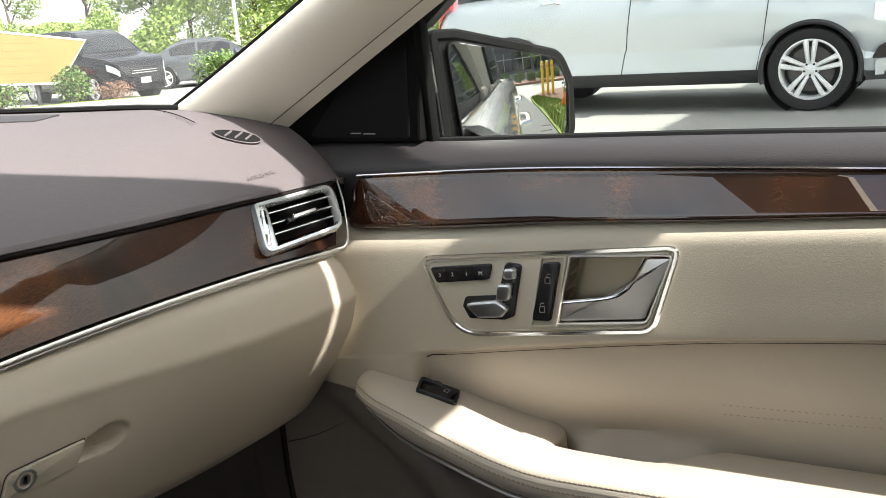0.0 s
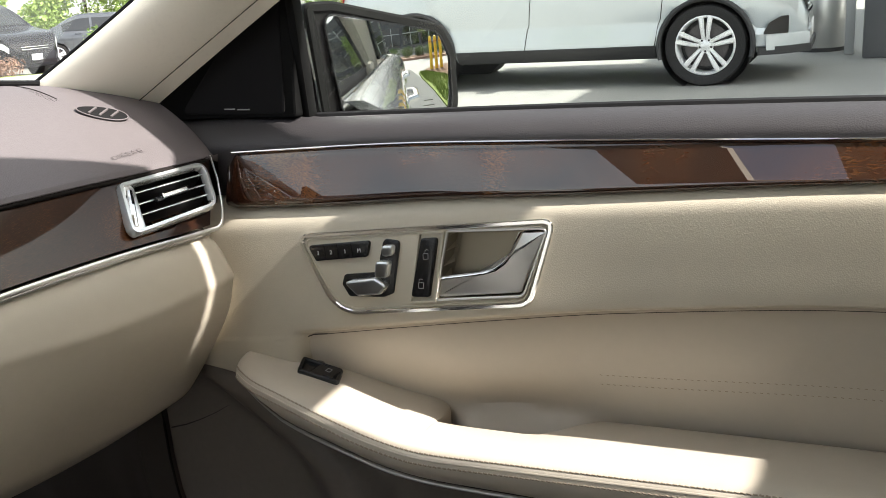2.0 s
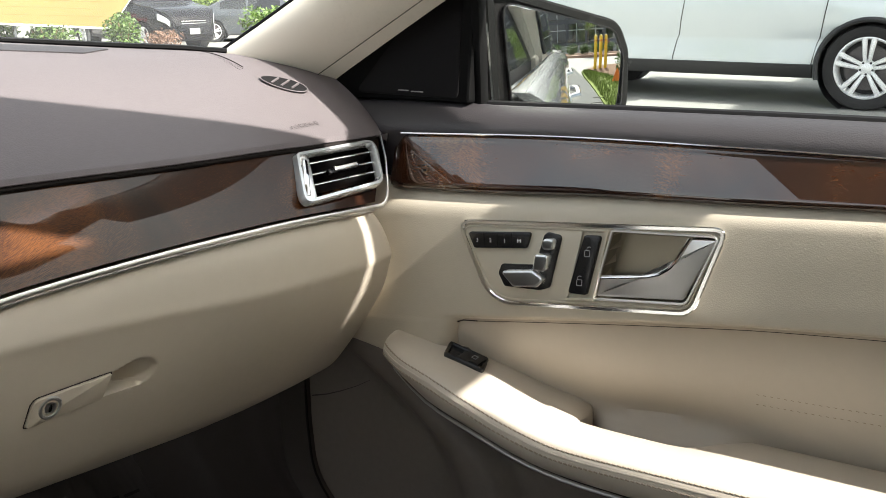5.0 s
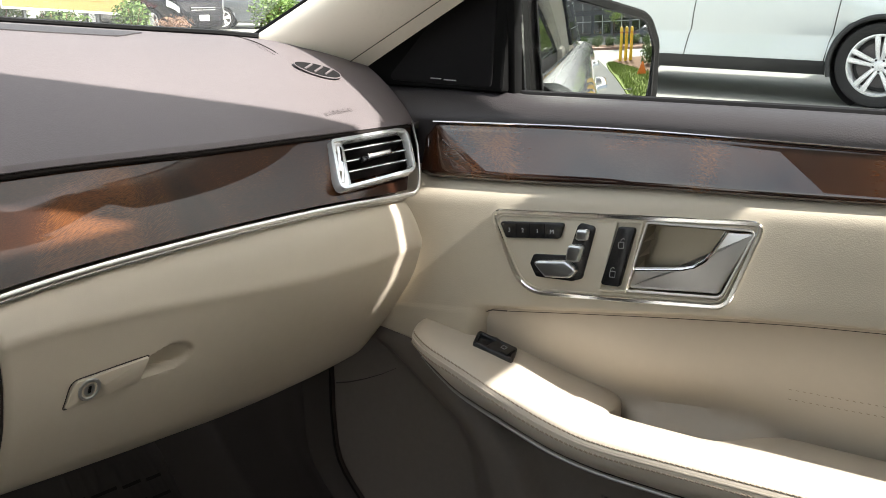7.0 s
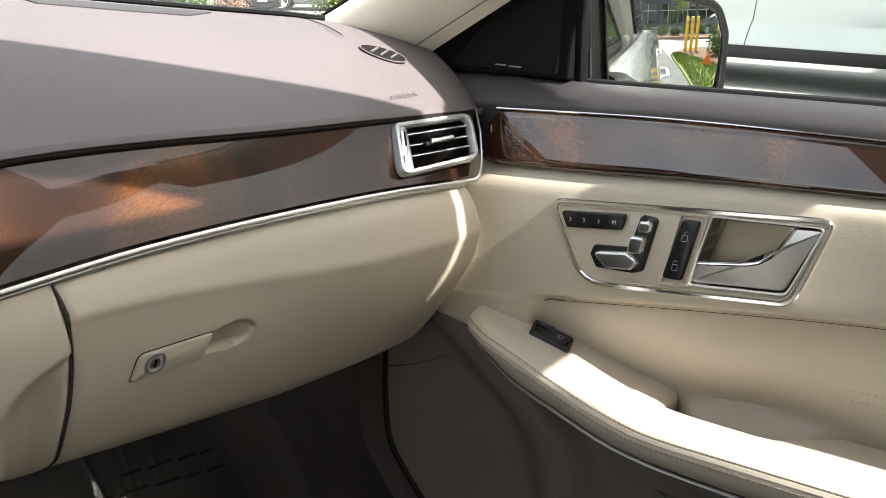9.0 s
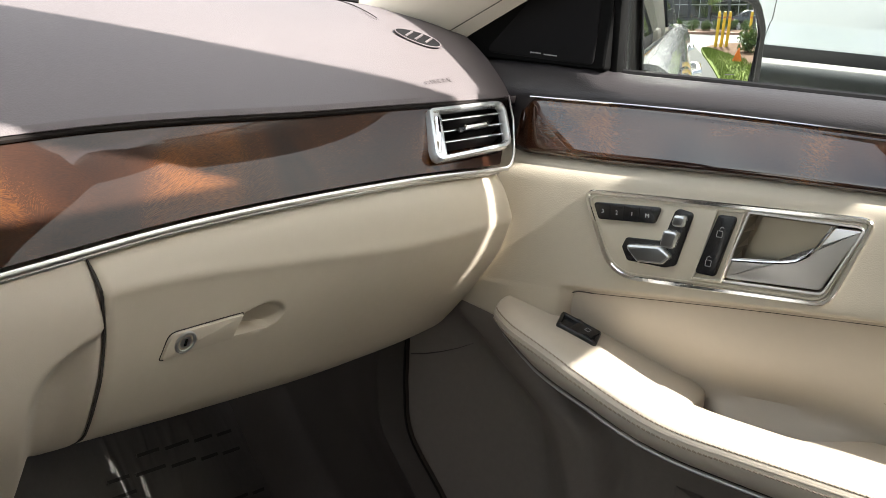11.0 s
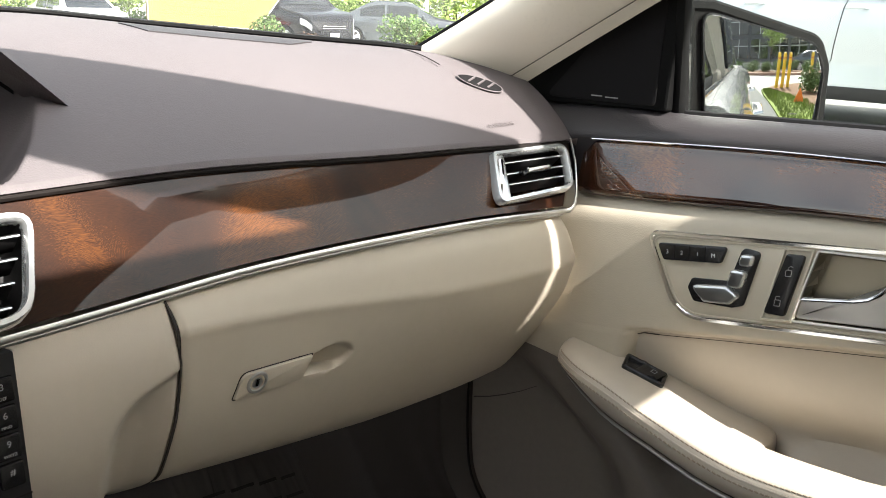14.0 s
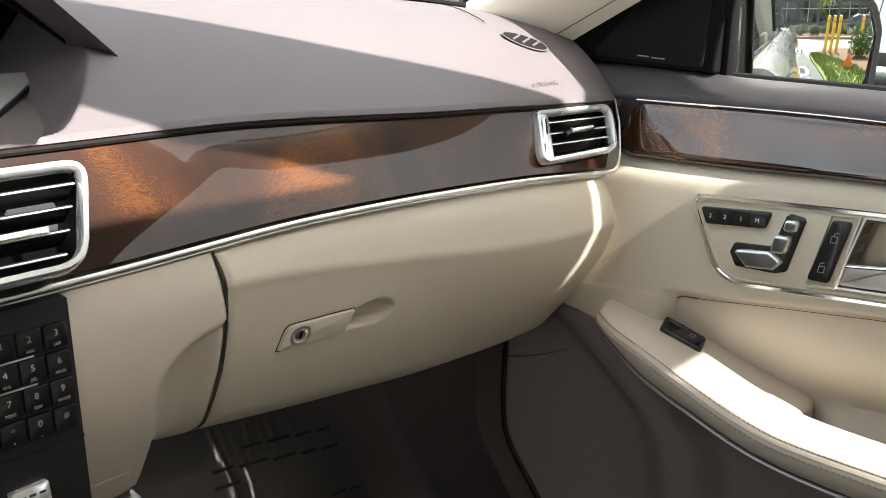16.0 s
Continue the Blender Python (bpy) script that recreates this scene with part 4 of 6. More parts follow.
for face, lift in (([(-24.2, 18.4), (-15.6, 18.6), (-17.6, 12.2), (-26.0, 12.4)], 0.0113), ([(-31.8, 4.8), (-21.0, 4.4), (-25.0, -7.2), (-35.0, -7.0)], 0.0126), ([(-67.0, -11.8), (-37.0, -10.4), (-27.5, -16.2), (-34.0, -21.8), (-55.5, -22.4)], 0.0121)):
    part("key_face", plate(rounded(mm(*face), 0.0025), 0.0005, BEZEL @ Matrix.Translation((0, 0, lift)), 0.0002), KEY_FACE, seat_key, "silver key face with its dark reflection in the colour")
part("lock_key_frame", rim(rounded(mm((9.5, 29.3), (35, 29.3), (18.5, -34), (-8.2, -34.5)), 0.001), 0.0022, 0.0034, BEZEL @ Matrix.Translation((0, 0, 0.0020))), CREAM, bez)
lk = part("lock_keys", plate(rounded(mm((12.2, 24), (28, 23.6), (13, -29), (-5, -28)), 0.003), 0.0042, BEZEL @ Matrix.Translation((0, 0, 0.0024)), 0.0010), BLACK, bez, "black lock and unlock keys")
for cx, y, o in ((14.8, 8.5, 1.8), (6.8, -17.5, 0.4)):
    part("padlock_symbol", rim(rounded(mm((cx - 2.4, y + 2.4), (cx + 3.0, y + 2.4), (cx + 2.4, y - 3.4), (cx - 3.0, y - 3.4)), 0.001), 0.0006, 0.0003, BEZEL @ Matrix.Translation((0, 0, 0.0066))), DULL_PRINT, lk)
    part("padlock_shackle", tube([BEZEL @ Vector(((cx + dx + o) * MM, (y + dy) * MM, 0.0068)) for dx, dy in ((-2.0, 2.4), (-1.7, 4.6), (0.2, 5.6), (1.8, 4.8))], 0.0003, 5), DULL_PRINT, lk)
lever_out = rounded(mm((104.2, 23), (127, 22.6), (97.7, -29.6), (19.5, -30.4), (24.5, -13.7), (68, -11), (82.9, -6.6), (93.9, 4.7)), [0.003, 0.003, 0.006, 0.003, 0.002, 0.02, 0.02, 0.02], 5)
lever = part("lever", plate(lever_out, 0.014, BEZEL @ Matrix.Translation((0, 0, -0.0125)), 0.0022, seg=3), SATIN, bez, "satin silver pull lever", 22)
part("lever_edge", tube([BEZEL @ Vector((x * MM, y * MM, 0.0012)) for x, y in ((24.5, -13.4), (48, -12), (67, -10.4), (77, -8), (86, -2.5), (92, 4), (97, 12), (101, 18), (104, 22.5))], 0.0016, 8), CHROME, lever, "bright rolled lever edge")

# lower door, kick panel and footwell
grid = []
for z in stations(0.760, 0.22, 64):
    row = []
    for x in stations(-0.66, 0.62, 170):
        px = max(x, seal_x(z) + 0.001)
        hide = 0.09 * smooth(0.640, 0.672, z) * smooth(-0.44, -0.40, x) + 0.02 * smooth(beige_end(px) + 0.006, beige_end(px) + 0.03, z)
        row.append(Vector((px, door_y(px, z) + hide, z)))
    grid.append(row)
part("panel_seam", tube([(x, door_y(x, z) - 0.0004, z) for x, z in ((-0.657, 0.633), (-0.635, 0.640), (-0.614, 0.649), (-0.592, 0.660), (-0.572, 0.672))], lambda t: 0.0009 * (1 - 0.7 * t), 6), KICK, door, "faint dark seam in the hollow")
part("lower_panel", slab(grid, (0, 0.04, 0)), LOWER, door, "lower door panel with soft ridge, beige darkened for shade", 60)
part("pocket", slab([[(x, 0.700 + 0.02 * smooth(0.60, 0.40, z) + 0.05 * (1 - smooth(-0.34, -0.24, x)), z) for z in stations(0.60, 0.24, 12)] for x in stations(-0.34, 0.62, 24)], (0, 0.012, 0)), LOWER, door, "map pocket in the lower door")
foot = thing("footwell", "dark footwell with carpet under the dashboard", "footwell", "structure")


def kick_point(share, z):
    """Side trim ahead of the door: a soft upright ridge beside the seal, the foot rounding into the floor."""
    x = -1.1 + (seal_x(z) + 1.1) * share
    d = seal_x(z) - x
    ground = 0.30 + 0.34 * smooth(-0.72, -1.08, x)
    return Vector((x, 0.742 - 0.010 * math.exp(-((d - 0.036) / 0.016) ** 2) + 0.012 * smooth(0.06, 0.13, d) - 0.07 * smooth(0.10, 0.0, z - ground) ** 2, z))


part("kick_panel", slab([[kick_point(k / 39, z) for k in range(40)] for z in stations(0.80, 0.2, 40)], (0, 0.04, 0)), KICK, foot, "brown side trim, darkened for the unlit footwell")
part("door_seal", tube([(seal_x(z), 0.7405, z) for z in stations(0.70, 0.36, 24)], 0.0015, 6), SHADOW_GAP, foot, "black rubber door seal")
part("carpet_floor", slab([[(x, y, 0.30 + 0.34 * smooth(-0.72, -1.08, x)) for x in stations(0.7, -1.1, 36)] for y in stations(-0.65, 0.74, 12)], (0, 0, -0.04)), CARPET, foot, "dark carpet floor and toe board")
part("tunnel", slab([[(x, 0.06 + 0.14 * math.cos(a), 0.30 + 0.24 * math.sin(a)) for a in stations(0, math.pi, 14)] for x in stations(-1.1, 0.7, 8)], (0, 0, -0.02)), LOWER, foot)

FILM = material("clear_plastic_film", (0.085, 0.076, 0.069), 0.5, spread=0.35, scale=10, coat=1.0, coat_rough=0.05, spec=0.4)
mat_thing = thing("floor_mat", "dark floor mat wrapped in crinkled clear plastic film", "floor mat")


def toe_z(x):
    return 0.312 + 0.34 * smooth(-0.72, -1.08, x)


rows = []
for i in range(230):
    y = 0.20 + 0.50 * i / 229
    row = []
    for k in range(64):
        x = -0.55 - 0.50 * k / 63
        drift = noise.noise(Vector((x * 7, y * 6, 0)))
        fold = 1 - abs(noise.noise(Vector((x * 7 + 2 * drift, y * 24 + 3 * drift, 1.7)))) * 2
        fine = 1 - abs(noise.noise(Vector((x * 16, y * 70, 4.1)))) * 2
        patch = smooth(-0.25, 0.25, noise.noise(Vector((x * 9 + 5, y * 8, 7.3))))
        row.append((x, y, toe_z(x) + (0.0012 + 0.0042 * patch) * max(0, fold) ** 9 + 0.0014 * patch * max(0, fine) ** 5))
    rows.append(row)
part("film", slab(rows, (0, 0, -0.004)), FILM, mat_thing, "crinkled glossy plastic film", 80)
MAT_INK = material("black_mat_print", (0.034, 0.030, 0.027), 0.6, spec=0.2)
for x, y, slant, words in ((-0.904, 0.543, 0.095, (0.030, 0.034, 0.026, 0.022)), (-0.896, 0.497, 0.108, (0.028, 0.040, 0.034, 0.024, 0.026)), (-0.885, 0.492, 0.10, (0.034,)), (-0.845, 0.640, 0.10, (0.020, 0.018))):
    for w in words:
        turn = Matrix.Rotation(math.atan((toe_z(x - 0.005) - toe_z(x + 0.005)) / 0.01), 4, "Y")
        part("print_bar", box((0.0042, w, 0.0012), Matrix.Translation((x + slant * w / 2, y + w / 2, toe_z(x) + 0.0016)) @ turn @ Matrix.Rotation(-slant, 4, "Z")), MAT_INK, mat_thing, "black printed bar")
        y += w + 0.007
        x += slant * (w + 0.007)

# ---- pillar, glass, mirror corner ----
pillar = thing("windscreen_pillar", "beige cloth-covered windscreen pillar", "pillar", "structure")


def bent(a, b, c, t):
    return Vector(a) * (1 - t) ** 2 + Vector(b) * 2 * t * (1 - t) + Vector(c) * t * t


def pillar_ring(t):
    e1 = bent((-0.733, 0.714, 1.020), (-0.507, 0.719, 1.131), (-0.105, 0.735, 1.385), t)
    e2 = bent((-0.619, 0.752, 0.989), (-0.463, 0.744, 1.081), (0.01, 0.772, 1.355), t)
    mid = e1 + Vector((0.0125, -0.045, -0.0215))
    out = (e1 + e2) / 2 + Vector((-0.03, 0.05, 0.03))
    q = []
    for k in range(11):
        a = k / 10
        q.append(e1 * (1 - a) ** 2 + mid * 2 * a * (1 - a) + e2 * a**2)
    return q + [out]


part("cover", loft([pillar_ring(k / 16 - 0.06) for k in range(18)]), PILLAR, pillar, "", 50)
part("seal", tube([pillar_ring(k / 16 - 0.03)[9] + Vector((0.002, -0.002, -0.001)) for k in range(17)], 0.0004, 6), SHADOW_GAP, pillar, "dark joint along the pillar")
part("edge_band", tube([pillar_ring(k / 16 - 0.05)[0] + Vector((-0.003, 0.004, 0.0)) for k in range(18)], 0.0034, 8), CERAMIC, pillar, "black band along the windscreen edge")
left_pillar = copy_thing(pillar, Matrix.Translation((0, 0.12, 0)) @ Matrix.Diagonal((1, -1, 1, 1)))
left_pillar.matrix_basis = Matrix.Translation((0, 0.12, 0)) @ Matrix.Diagonal((1, -1, 1, 1))


def header(y):
    d = abs(y - 0.06) / 0.50
    return Vector((-0.54 + 0.39 * math.sqrt(d * d + 0.04), y, 1.400 - 0.022 * d * d))


screen = thing("windscreen", "curved clear windscreen with black edge band", "windscreen", "structure")
rows = []
for i in range(25):
    s = i / 24 * 2 - 1
    yb, yt = 0.06 + 0.635 * s, 0.06 + 0.60 * s
    xw, zw = screen_foot(yb)
    b, h = Vector((xw - 0.005, yb, zw - 0.004)), header(yt)
    rows.append([b.lerp(h, k / 12) + Vector((-0.02, 0, 0.03)) * math.sin(math.pi * k / 12) for k in range(13)])
pane = part("pane", loft(rows, closed=False, caps=False), VEILED, screen, "clear glass pane")
pane.visible_shadow = False
part("lower_band", tube([(screen_foot(0.06 + 0.642 * s)[0] + 0.003, 0.06 + 0.642 * s, screen_foot(0.06 + 0.642 * s)[1] + 0.002) for s in stations(-1, 1, 50)], 0.0036, 8, flat=1.6), CERAMIC, screen, "black ceramic band at the foot of the glass")

side = thing("door_window", "clear side window pane in the passenger door", "window", "structure")
side_pane = part("pane", slab([[(x, 0.802 - (0.060 + 0.060 * smooth(-0.40, -0.05, x)) * t - 0.008 * t * t, 0.968 + 0.375 * t) for t in stations(0, 1, 9)] for x in stations(-0.452, 0.62, 17)], (0, 0.004, 0)), SIDE_GLASS, side, "clear glass pane")
side_pane.visible_shadow = False

corner = thing("mirror_corner_panel", "black triangular tweeter panel at the window corner", "tweeter panel")
TRI = facing((-0.5, 0.775, 1.0), (1, 0, 0), (0, 0.10, 1))
tri = [(-0.175, -0.052), (-0.125, -0.024), (0.042, -0.022), (0.042, 0.170), (0.030, 0.170), (-0.020, 0.085)]
part("panel", plate(rounded(tri, 0.004), 0.012, TRI @ Matrix.Translation((0, 0, -0.006)), 0.003), CERAMIC, corner)
part("corner_block", box((0.12, 0.03, 0.05), Matrix.Translation((-0.625, 0.790, 0.968)), 0.006), MATT, corner)
part("cloth", plate(rounded([(-0.095, -0.0185), (0.030, -0.0190), (0.030, 0.125), (0.012, 0.105)], 0.006), 0.0075, TRI, 0.002), CLOTH, corner, "black speaker cloth")
part("window_guide", box((0.010, 0.016, 0.17), Matrix.Translation((-0.456, 0.782, 1.050)) @ Matrix.Rotation(radians(4), 4, "X"), 0.003), CERAMIC, corner, "black upright window guide")
for k in range(2):
    part("maker_bar", box((0.0125 if k == 0 else 0.0145, 0.0012, 0.0003), TRI @ Matrix.Translation((-0.0335 + 0.0165 * k, -0.0135 - 0.0006 * k, 0.0077)), 0.0001), DULL_PRINT, corner, "small grey print bar")

mirror = thing("door_mirror", "door mirror in a dark housing outside the window", "door mirror")
MIR = facing((-0.4424, 0.9384, 1.0051), (0.52765, 0.84946, 0), (-0.02550, 0.01584, 0.99955))
glass_out = rounded(mm((-78, 65), (63, 34), (76, 4), (74, -58), (-66, -45)), [0.014, 0.02, 0.02, 0.016, 0.008])
house_out = rounded(mm((-98, 77), (-64, 76), (72, 42), (86, 10), (86, -62), (30, -66), (-90, -58)), [0.012, 0.02, 0.03, 0.03, 0.022, 0.02, 0.02])
rings = [[MIR @ Vector((x * 0.97, y * 0.96, 0.004)) for x, y in house_out], [MIR @ Vector((x, y, -0.002)) for x, y in house_out], [MIR @ Vector((x * 1.0, y * 1.0, -0.03)) for x, y in house_out],
         [MIR @ Vector((x * 0.93, y * 0.9, -0.065)) for x, y in house_out], [MIR @ Vector((x * 0.75, y * 0.66, -0.092)) for x, y in house_out], [MIR @ Vector((x * 0.4, y * 0.3, -0.104)) for x, y in house_out]]
DARK_PAINT = material("dark_brown_paint", (0.0035, 0.003, 0.003), 0.35, 0.0, spread=0.06, spec=0.3)
part("housing", loft(rings), DARK_PAINT, mirror, "dark painted mirror housing")
part("shroud", rim([(x * 1.005, y * 1.005) for x, y in house_out], 0.012, 0.008, MIR @ Matrix.Translation((0, 0, 0.000))), CERAMIC, mirror, "black rim round the glass")
CURVE = 1.0
lean = Vector((-0.0052, -0.0172, 1.0)).normalized()
ball = -lean * CURVE
def bowed(x, y):
    """A point of the convex glass over the local plane."""
    return MIR @ Vector((x, y, 0.0105 + ball.z + math.sqrt(CURVE ** 2 - (x - ball.x) ** 2 - (y - ball.y) ** 2)))
fine_out = []
for i, p in enumerate(glass_out):
    q = glass_out[(i + 1) % len(glass_out)]
    n = max(1, int(math.dist(p, q) / 0.004))
    fine_out += [(p[0] + (q[0] - p[0]) * k / n, p[1] + (q[1] - p[1]) * k / n) for k in range(n)]
rings = [[bowed(x * f, y * f) for x, y in fine_out] for f in stations(0.02, 1.0, 30)]
rings.append([MIR @ Vector((x, y, 0.0)) for x, y in fine_out])
part("glass", loft(rings), MIRROR, mirror, "convex mirror glass", 60)
ETCH = material("etched_grey", (0.05, 0.05, 0.048), 0.9, spec=0.1)
for k in range(2):
    part("etched_bar", box((0.012 + 0.004 * k, 0.0010, 0.0002), Matrix.Translation(bowed(0.043, -0.040 - 0.0058 * k) + MIR.to_3x3() @ Vector((0, 0, 0.0002))) @ MIR.to_3x3().to_4x4()), ETCH, mirror, "faint etched bar on the glass")
part("glass_edge", rim([(x * 1.03, y * 1.04) for x, y in glass_out], 0.0030, 0.0050, MIR @ Matrix.Translation((0, 0, 0.0050))), BLACK, mirror)
part("foot", loft([[Vector(p) + Vector((x, 0, z)) for x, z in ((-0.07, -0.02), (-0.018, -0.02), (-0.018, 0.035), (-0.07, 0.045))] for p in ((-0.475, 0.800, 0.985), (-0.480, 0.84, 0.992), (-0.492, 0.880, 1.0))]), BLACK, mirror, "black mirror foot")

# ---- rest of the cabin, closing the place round the camera ----
shell = thing("car_roof", "beige-lined roof with an open sunroof", "car roof", "structure")
def roof_patch(name, x_of, x_end, y0, y1, n=10):
    rows = []
    for y in stations(y0, y1, n):
        xa = x_of(y)
        xb = x_end(y)
        rows.append([(xa + (xb - xa) * k / 6, y, 1.400 - 0.022 * (abs(y - 0.06) / 0.5) ** 2) for k in range(7)])
    return part(name, slab(rows, (0, 0, 0.035)), HEADLINER, shell)
# unseen opening and header edge, shaped to place the dash's sun patches
SUNROOF_X0, SUNROOF_X1, SUNROOF_Y0, SUNROOF_Y1 = -0.02, 0.005, -0.34, 0.46
roof_patch("front_header", lambda y: header(y).x, lambda y: max(header(y).x + 0.02, track(y, (-0.4, 0.0), (-0.1, -0.13), (0.2, -0.16), (0.266, -0.138), (0.289, -0.102), (0.36, -0.075), (0.46, -0.02), (0.5, -0.01))), -0.56, 0.68, 30)
roof_patch("rear_roof", lambda y: SUNROOF_X1, lambda y: 1.55, -0.56, 0.68)
roof_patch("side_strip", lambda y: SUNROOF_X0 - 0.001, lambda y: SUNROOF_X1 + 0.001, SUNROOF_Y1, 0.68)
roof_patch("side_strip", lambda y: SUNROOF_X0 - 0.001, lambda y: SUNROOF_X1 + 0.001, -0.56, SUNROOF_Y0)
for s in (1, -1):
    yy = lambda y: 0.06 + s * (y - 0.06)
    part("roof_rail", tube([(x, yy(0.667 + 0.010 * smooth(0.15, 0.4, x)), 1.362 - 0.02 * max(0, x - 0.6)) for x in stations(-0.04, 1.6, 14)], 0.025, 10), HEADLINER, shell)
    # unseen side panel, added to block the window's reflection in the dash wood
    part("cantrail", slab([[(max(x, -0.045), yy(0.625), 1.376), (max(x, -0.075), yy(0.655), 1.345), (x, yy(0.672), 1.292)] for x in stations(-0.13, 1.5, 40)], (0, 0.006 * s, 0)), HEADLINER, shell)
    part("window_frame", tube([(-0.47, yy(0.792), 1.105), (-0.30, yy(0.785), 1.24), (-0.13, yy(0.755), 1.345), (-0.06, yy(0.748), 1.382)], 0.026, 10), MATT, shell, "black window frame")
    # unseen block and bar, added to bound the sun streak and armrest patch
    part("shade_block", box((0.15, 0.075, 0.03), Matrix.Translation((0.225, yy(0.7275), 1.385)), 0.002), HEADLINER, shell)
    part("shade_bar", tube([(-0.06, yy(0.730), 1.380), (0.03, yy(0.724), 1.385), (0.12, yy(0.724), 1.385), (0.28, yy(0.722), 1.385)], 0.0222, 10), HEADLINER, shell)
    part("centre_pillar", loft([[(0.67 + dx + lean, yy(y), z) for dx, y in ((-0.045, w), (0.11, w), (0.11, w + 0.10), (-0.045, w + 0.10))] for z, w, lean in ((0.25, 0.72, -0.035), (0.97, 0.735, 0.025), (1.38, 0.66, 0.085))]), HEADLINER, shell)
    part("rear_pillar", loft([[(1.35 + dx + lean, yy(y), z) for dx, y in ((-0.10, w), (0.30, w), (0.30, w + 0.06), (-0.10, w + 0.06))] for z, w, lean in ((0.25, 0.72, 0.1), (0.97, 0.735, 0.1), (1.38, 0.66, -0.05))]), HEADLINER, shell)
# unseen panes, tinted to dim the dash and the door wood's reflection
TINTED_PANE = clear_glass("tinted_rear_glass", (0.30, 0.32, 0.31))
DRIVER_PANE = clear_glass("dimming_front_glass", (0.55, 0.57, 0.56))
rear = part("rear_window", slab([[(1.56 - 0.20 * t, y, 0.99 + 0.39 * t) for t in (0, 0.5, 1)] for y in stations(-0.56, 0.68, 6)], (0.004, 0, 0)), TINTED_PANE, shell, "tinted rear window")
side_rear = part("rear_side_window", slab([[(x, -0.665 + 0.07 * t, 0.97 + 0.41 * t) for t in (0, 0.5, 1)] for x in stations(0.70, 1.32, 5)], (0, 0.004, 0)), TINTED_PANE, shell, "tinted rear side window")
side_front = part("front_side_window", slab([[(x0 + (0.66 - x0) * k / 6, -0.655 + 0.06 * t, 0.97 + 0.41 * t) for k in range(7)] for t, x0 in ((0, -0.64), (0.5, -0.36), (1, -0.10))], (0, 0.004, 0)), DRIVER_PANE, shell, "unseen driver side window, tint added to dim reflections")
for glass_part in (rear, side_rear, side_front):
    glass_part.visible_shadow = False
part("rear_wall", box((0.05, 1.4, 0.75), Matrix.Translation((1.55, 0.06, 0.62))), LEATHER, shell)
part("rear_door_lining", box((0.9, 0.06, 0.70), Matrix.Translation((0.95, 0.79, 0.63)), 0.02), LEATHER, shell)
driver_door = thing("driver_door", "closed driver door lined in beige leather", "car door", "structure")
part("lining", box((1.9, 0.07, 0.62), Matrix.Translation((0.40, -0.665, 0.58)), 0.02), LEATHER, driver_door)
part("belt", box((2.0, 0.06, 0.08), Matrix.Translation((0.40, -0.665, 0.935)), 0.015), PAD, driver_door)


def seat(x, y):
    s = thing("car_seat", "beige leather car seat with headrest", "car seat", "", "car seats")
    rows = []
    for k in range(9):
        t = k / 8
        rows.append([(x + 0.50 * t - 0.25, y + w, 0.50 - 0.05 * t + h) for w, h in ((-0.25, -0.06), (-0.24, 0.05), (-0.16, 0.07), (-0.12, 0.02), (0.12, 0.02), (0.16, 0.07), (0.24, 0.05), (0.25, -0.06))])
    part("cushion", loft(rows), LEATHER_FINE, s)
    rows = []
    for k in range(9):
        t = k / 8
        w2 = 0.25 - 0.05 * t * t
        rows.append([(x + 0.26 + 0.20 * t + d, y + w * w2, 0.50 + 0.58 * t) for w, d in ((-1, 0.10), (-0.95, -0.06), (-0.6, -0.05), (-0.45, 0.0), (0.45, 0.0), (0.6, -0.05), (0.95, -0.06), (1, 0.10))])
    part("backrest", loft(rows), LEATHER_FINE, s)
    part("headrest", box((0.09, 0.26, 0.17), Matrix.Translation((x + 0.50, y, 1.20)), 0.035, 3), LEATHER_FINE, s)
    for dy in (-0.06, 0.06):
        part("headrest_post", tube([(x + 0.48, y + dy, 1.05), (x + 0.50, y + dy, 1.16)], 0.006, 8), CHROME, s)
    return s


seat(0.30, 0.42)
seat(0.36, -0.33)

# ---- outer flank of the car, met in the door mirror ----
TINTED = material("tinted_side_glass", (0.010, 0.012, 0.013), 0.04, spread=0.05, coat=1.0, coat_rough=0.01)
SILVER = material("silver_paint", (0.42, 0.43, 0.44), 0.25, 0.8, spread=0.03, fine=0.02, coat=1.0, coat_rough=0.03)
flank = thing("car_flank", "silver outer side of the car seen in mirror", "car body", "structure")
rows = []
for x in stations(-0.35, 2.75, 60):
    bulge = 0.030 * smooth(1.0, 1.8, x) - 0.10 * smooth(2.1, 2.75, x)
    rows.append([(x, y + bulge, z) for y, z in ((0.90, 0.20), (0.955, 0.30), (0.975, 0.45), (0.968, 0.56), (0.985, 0.66), (0.982, 0.78), (0.968, 0.88), (0.940, 0.930), (0.885, 0.960))])
part("side_skin", slab(rows, (0, -0.03, 0)), SILVER, flank)
part("rear_glass", slab([[(x, 0.842 - 0.060 * t - 0.006 * t * t, 0.98 + 0.38 * t) for t in (0, 0.33, 0.66, 1)] for x in stations(0.70, 1.75, 8)], (0, -0.01, 0)), TINTED, flank, "dark rear side glass")
part("black_post", slab([[(x, 0.848 - 0.062 * t - 0.006 * t * t, 0.98 + 0.38 * t) for t in (0, 0.33, 0.66, 1)] for x in (0.66, 0.70, 0.74)], (0, -0.012, 0)), BLACK, flank, "black window post")
part("roof_side", tube([(x, 0.765 - 0.02 * smooth(1.2, 2.2, x), 1.385 - 0.30 * smooth(1.2, 2.5, x)) for x in stations(0.80, 2.5, 20)], 0.035, 10), SILVER, flank)
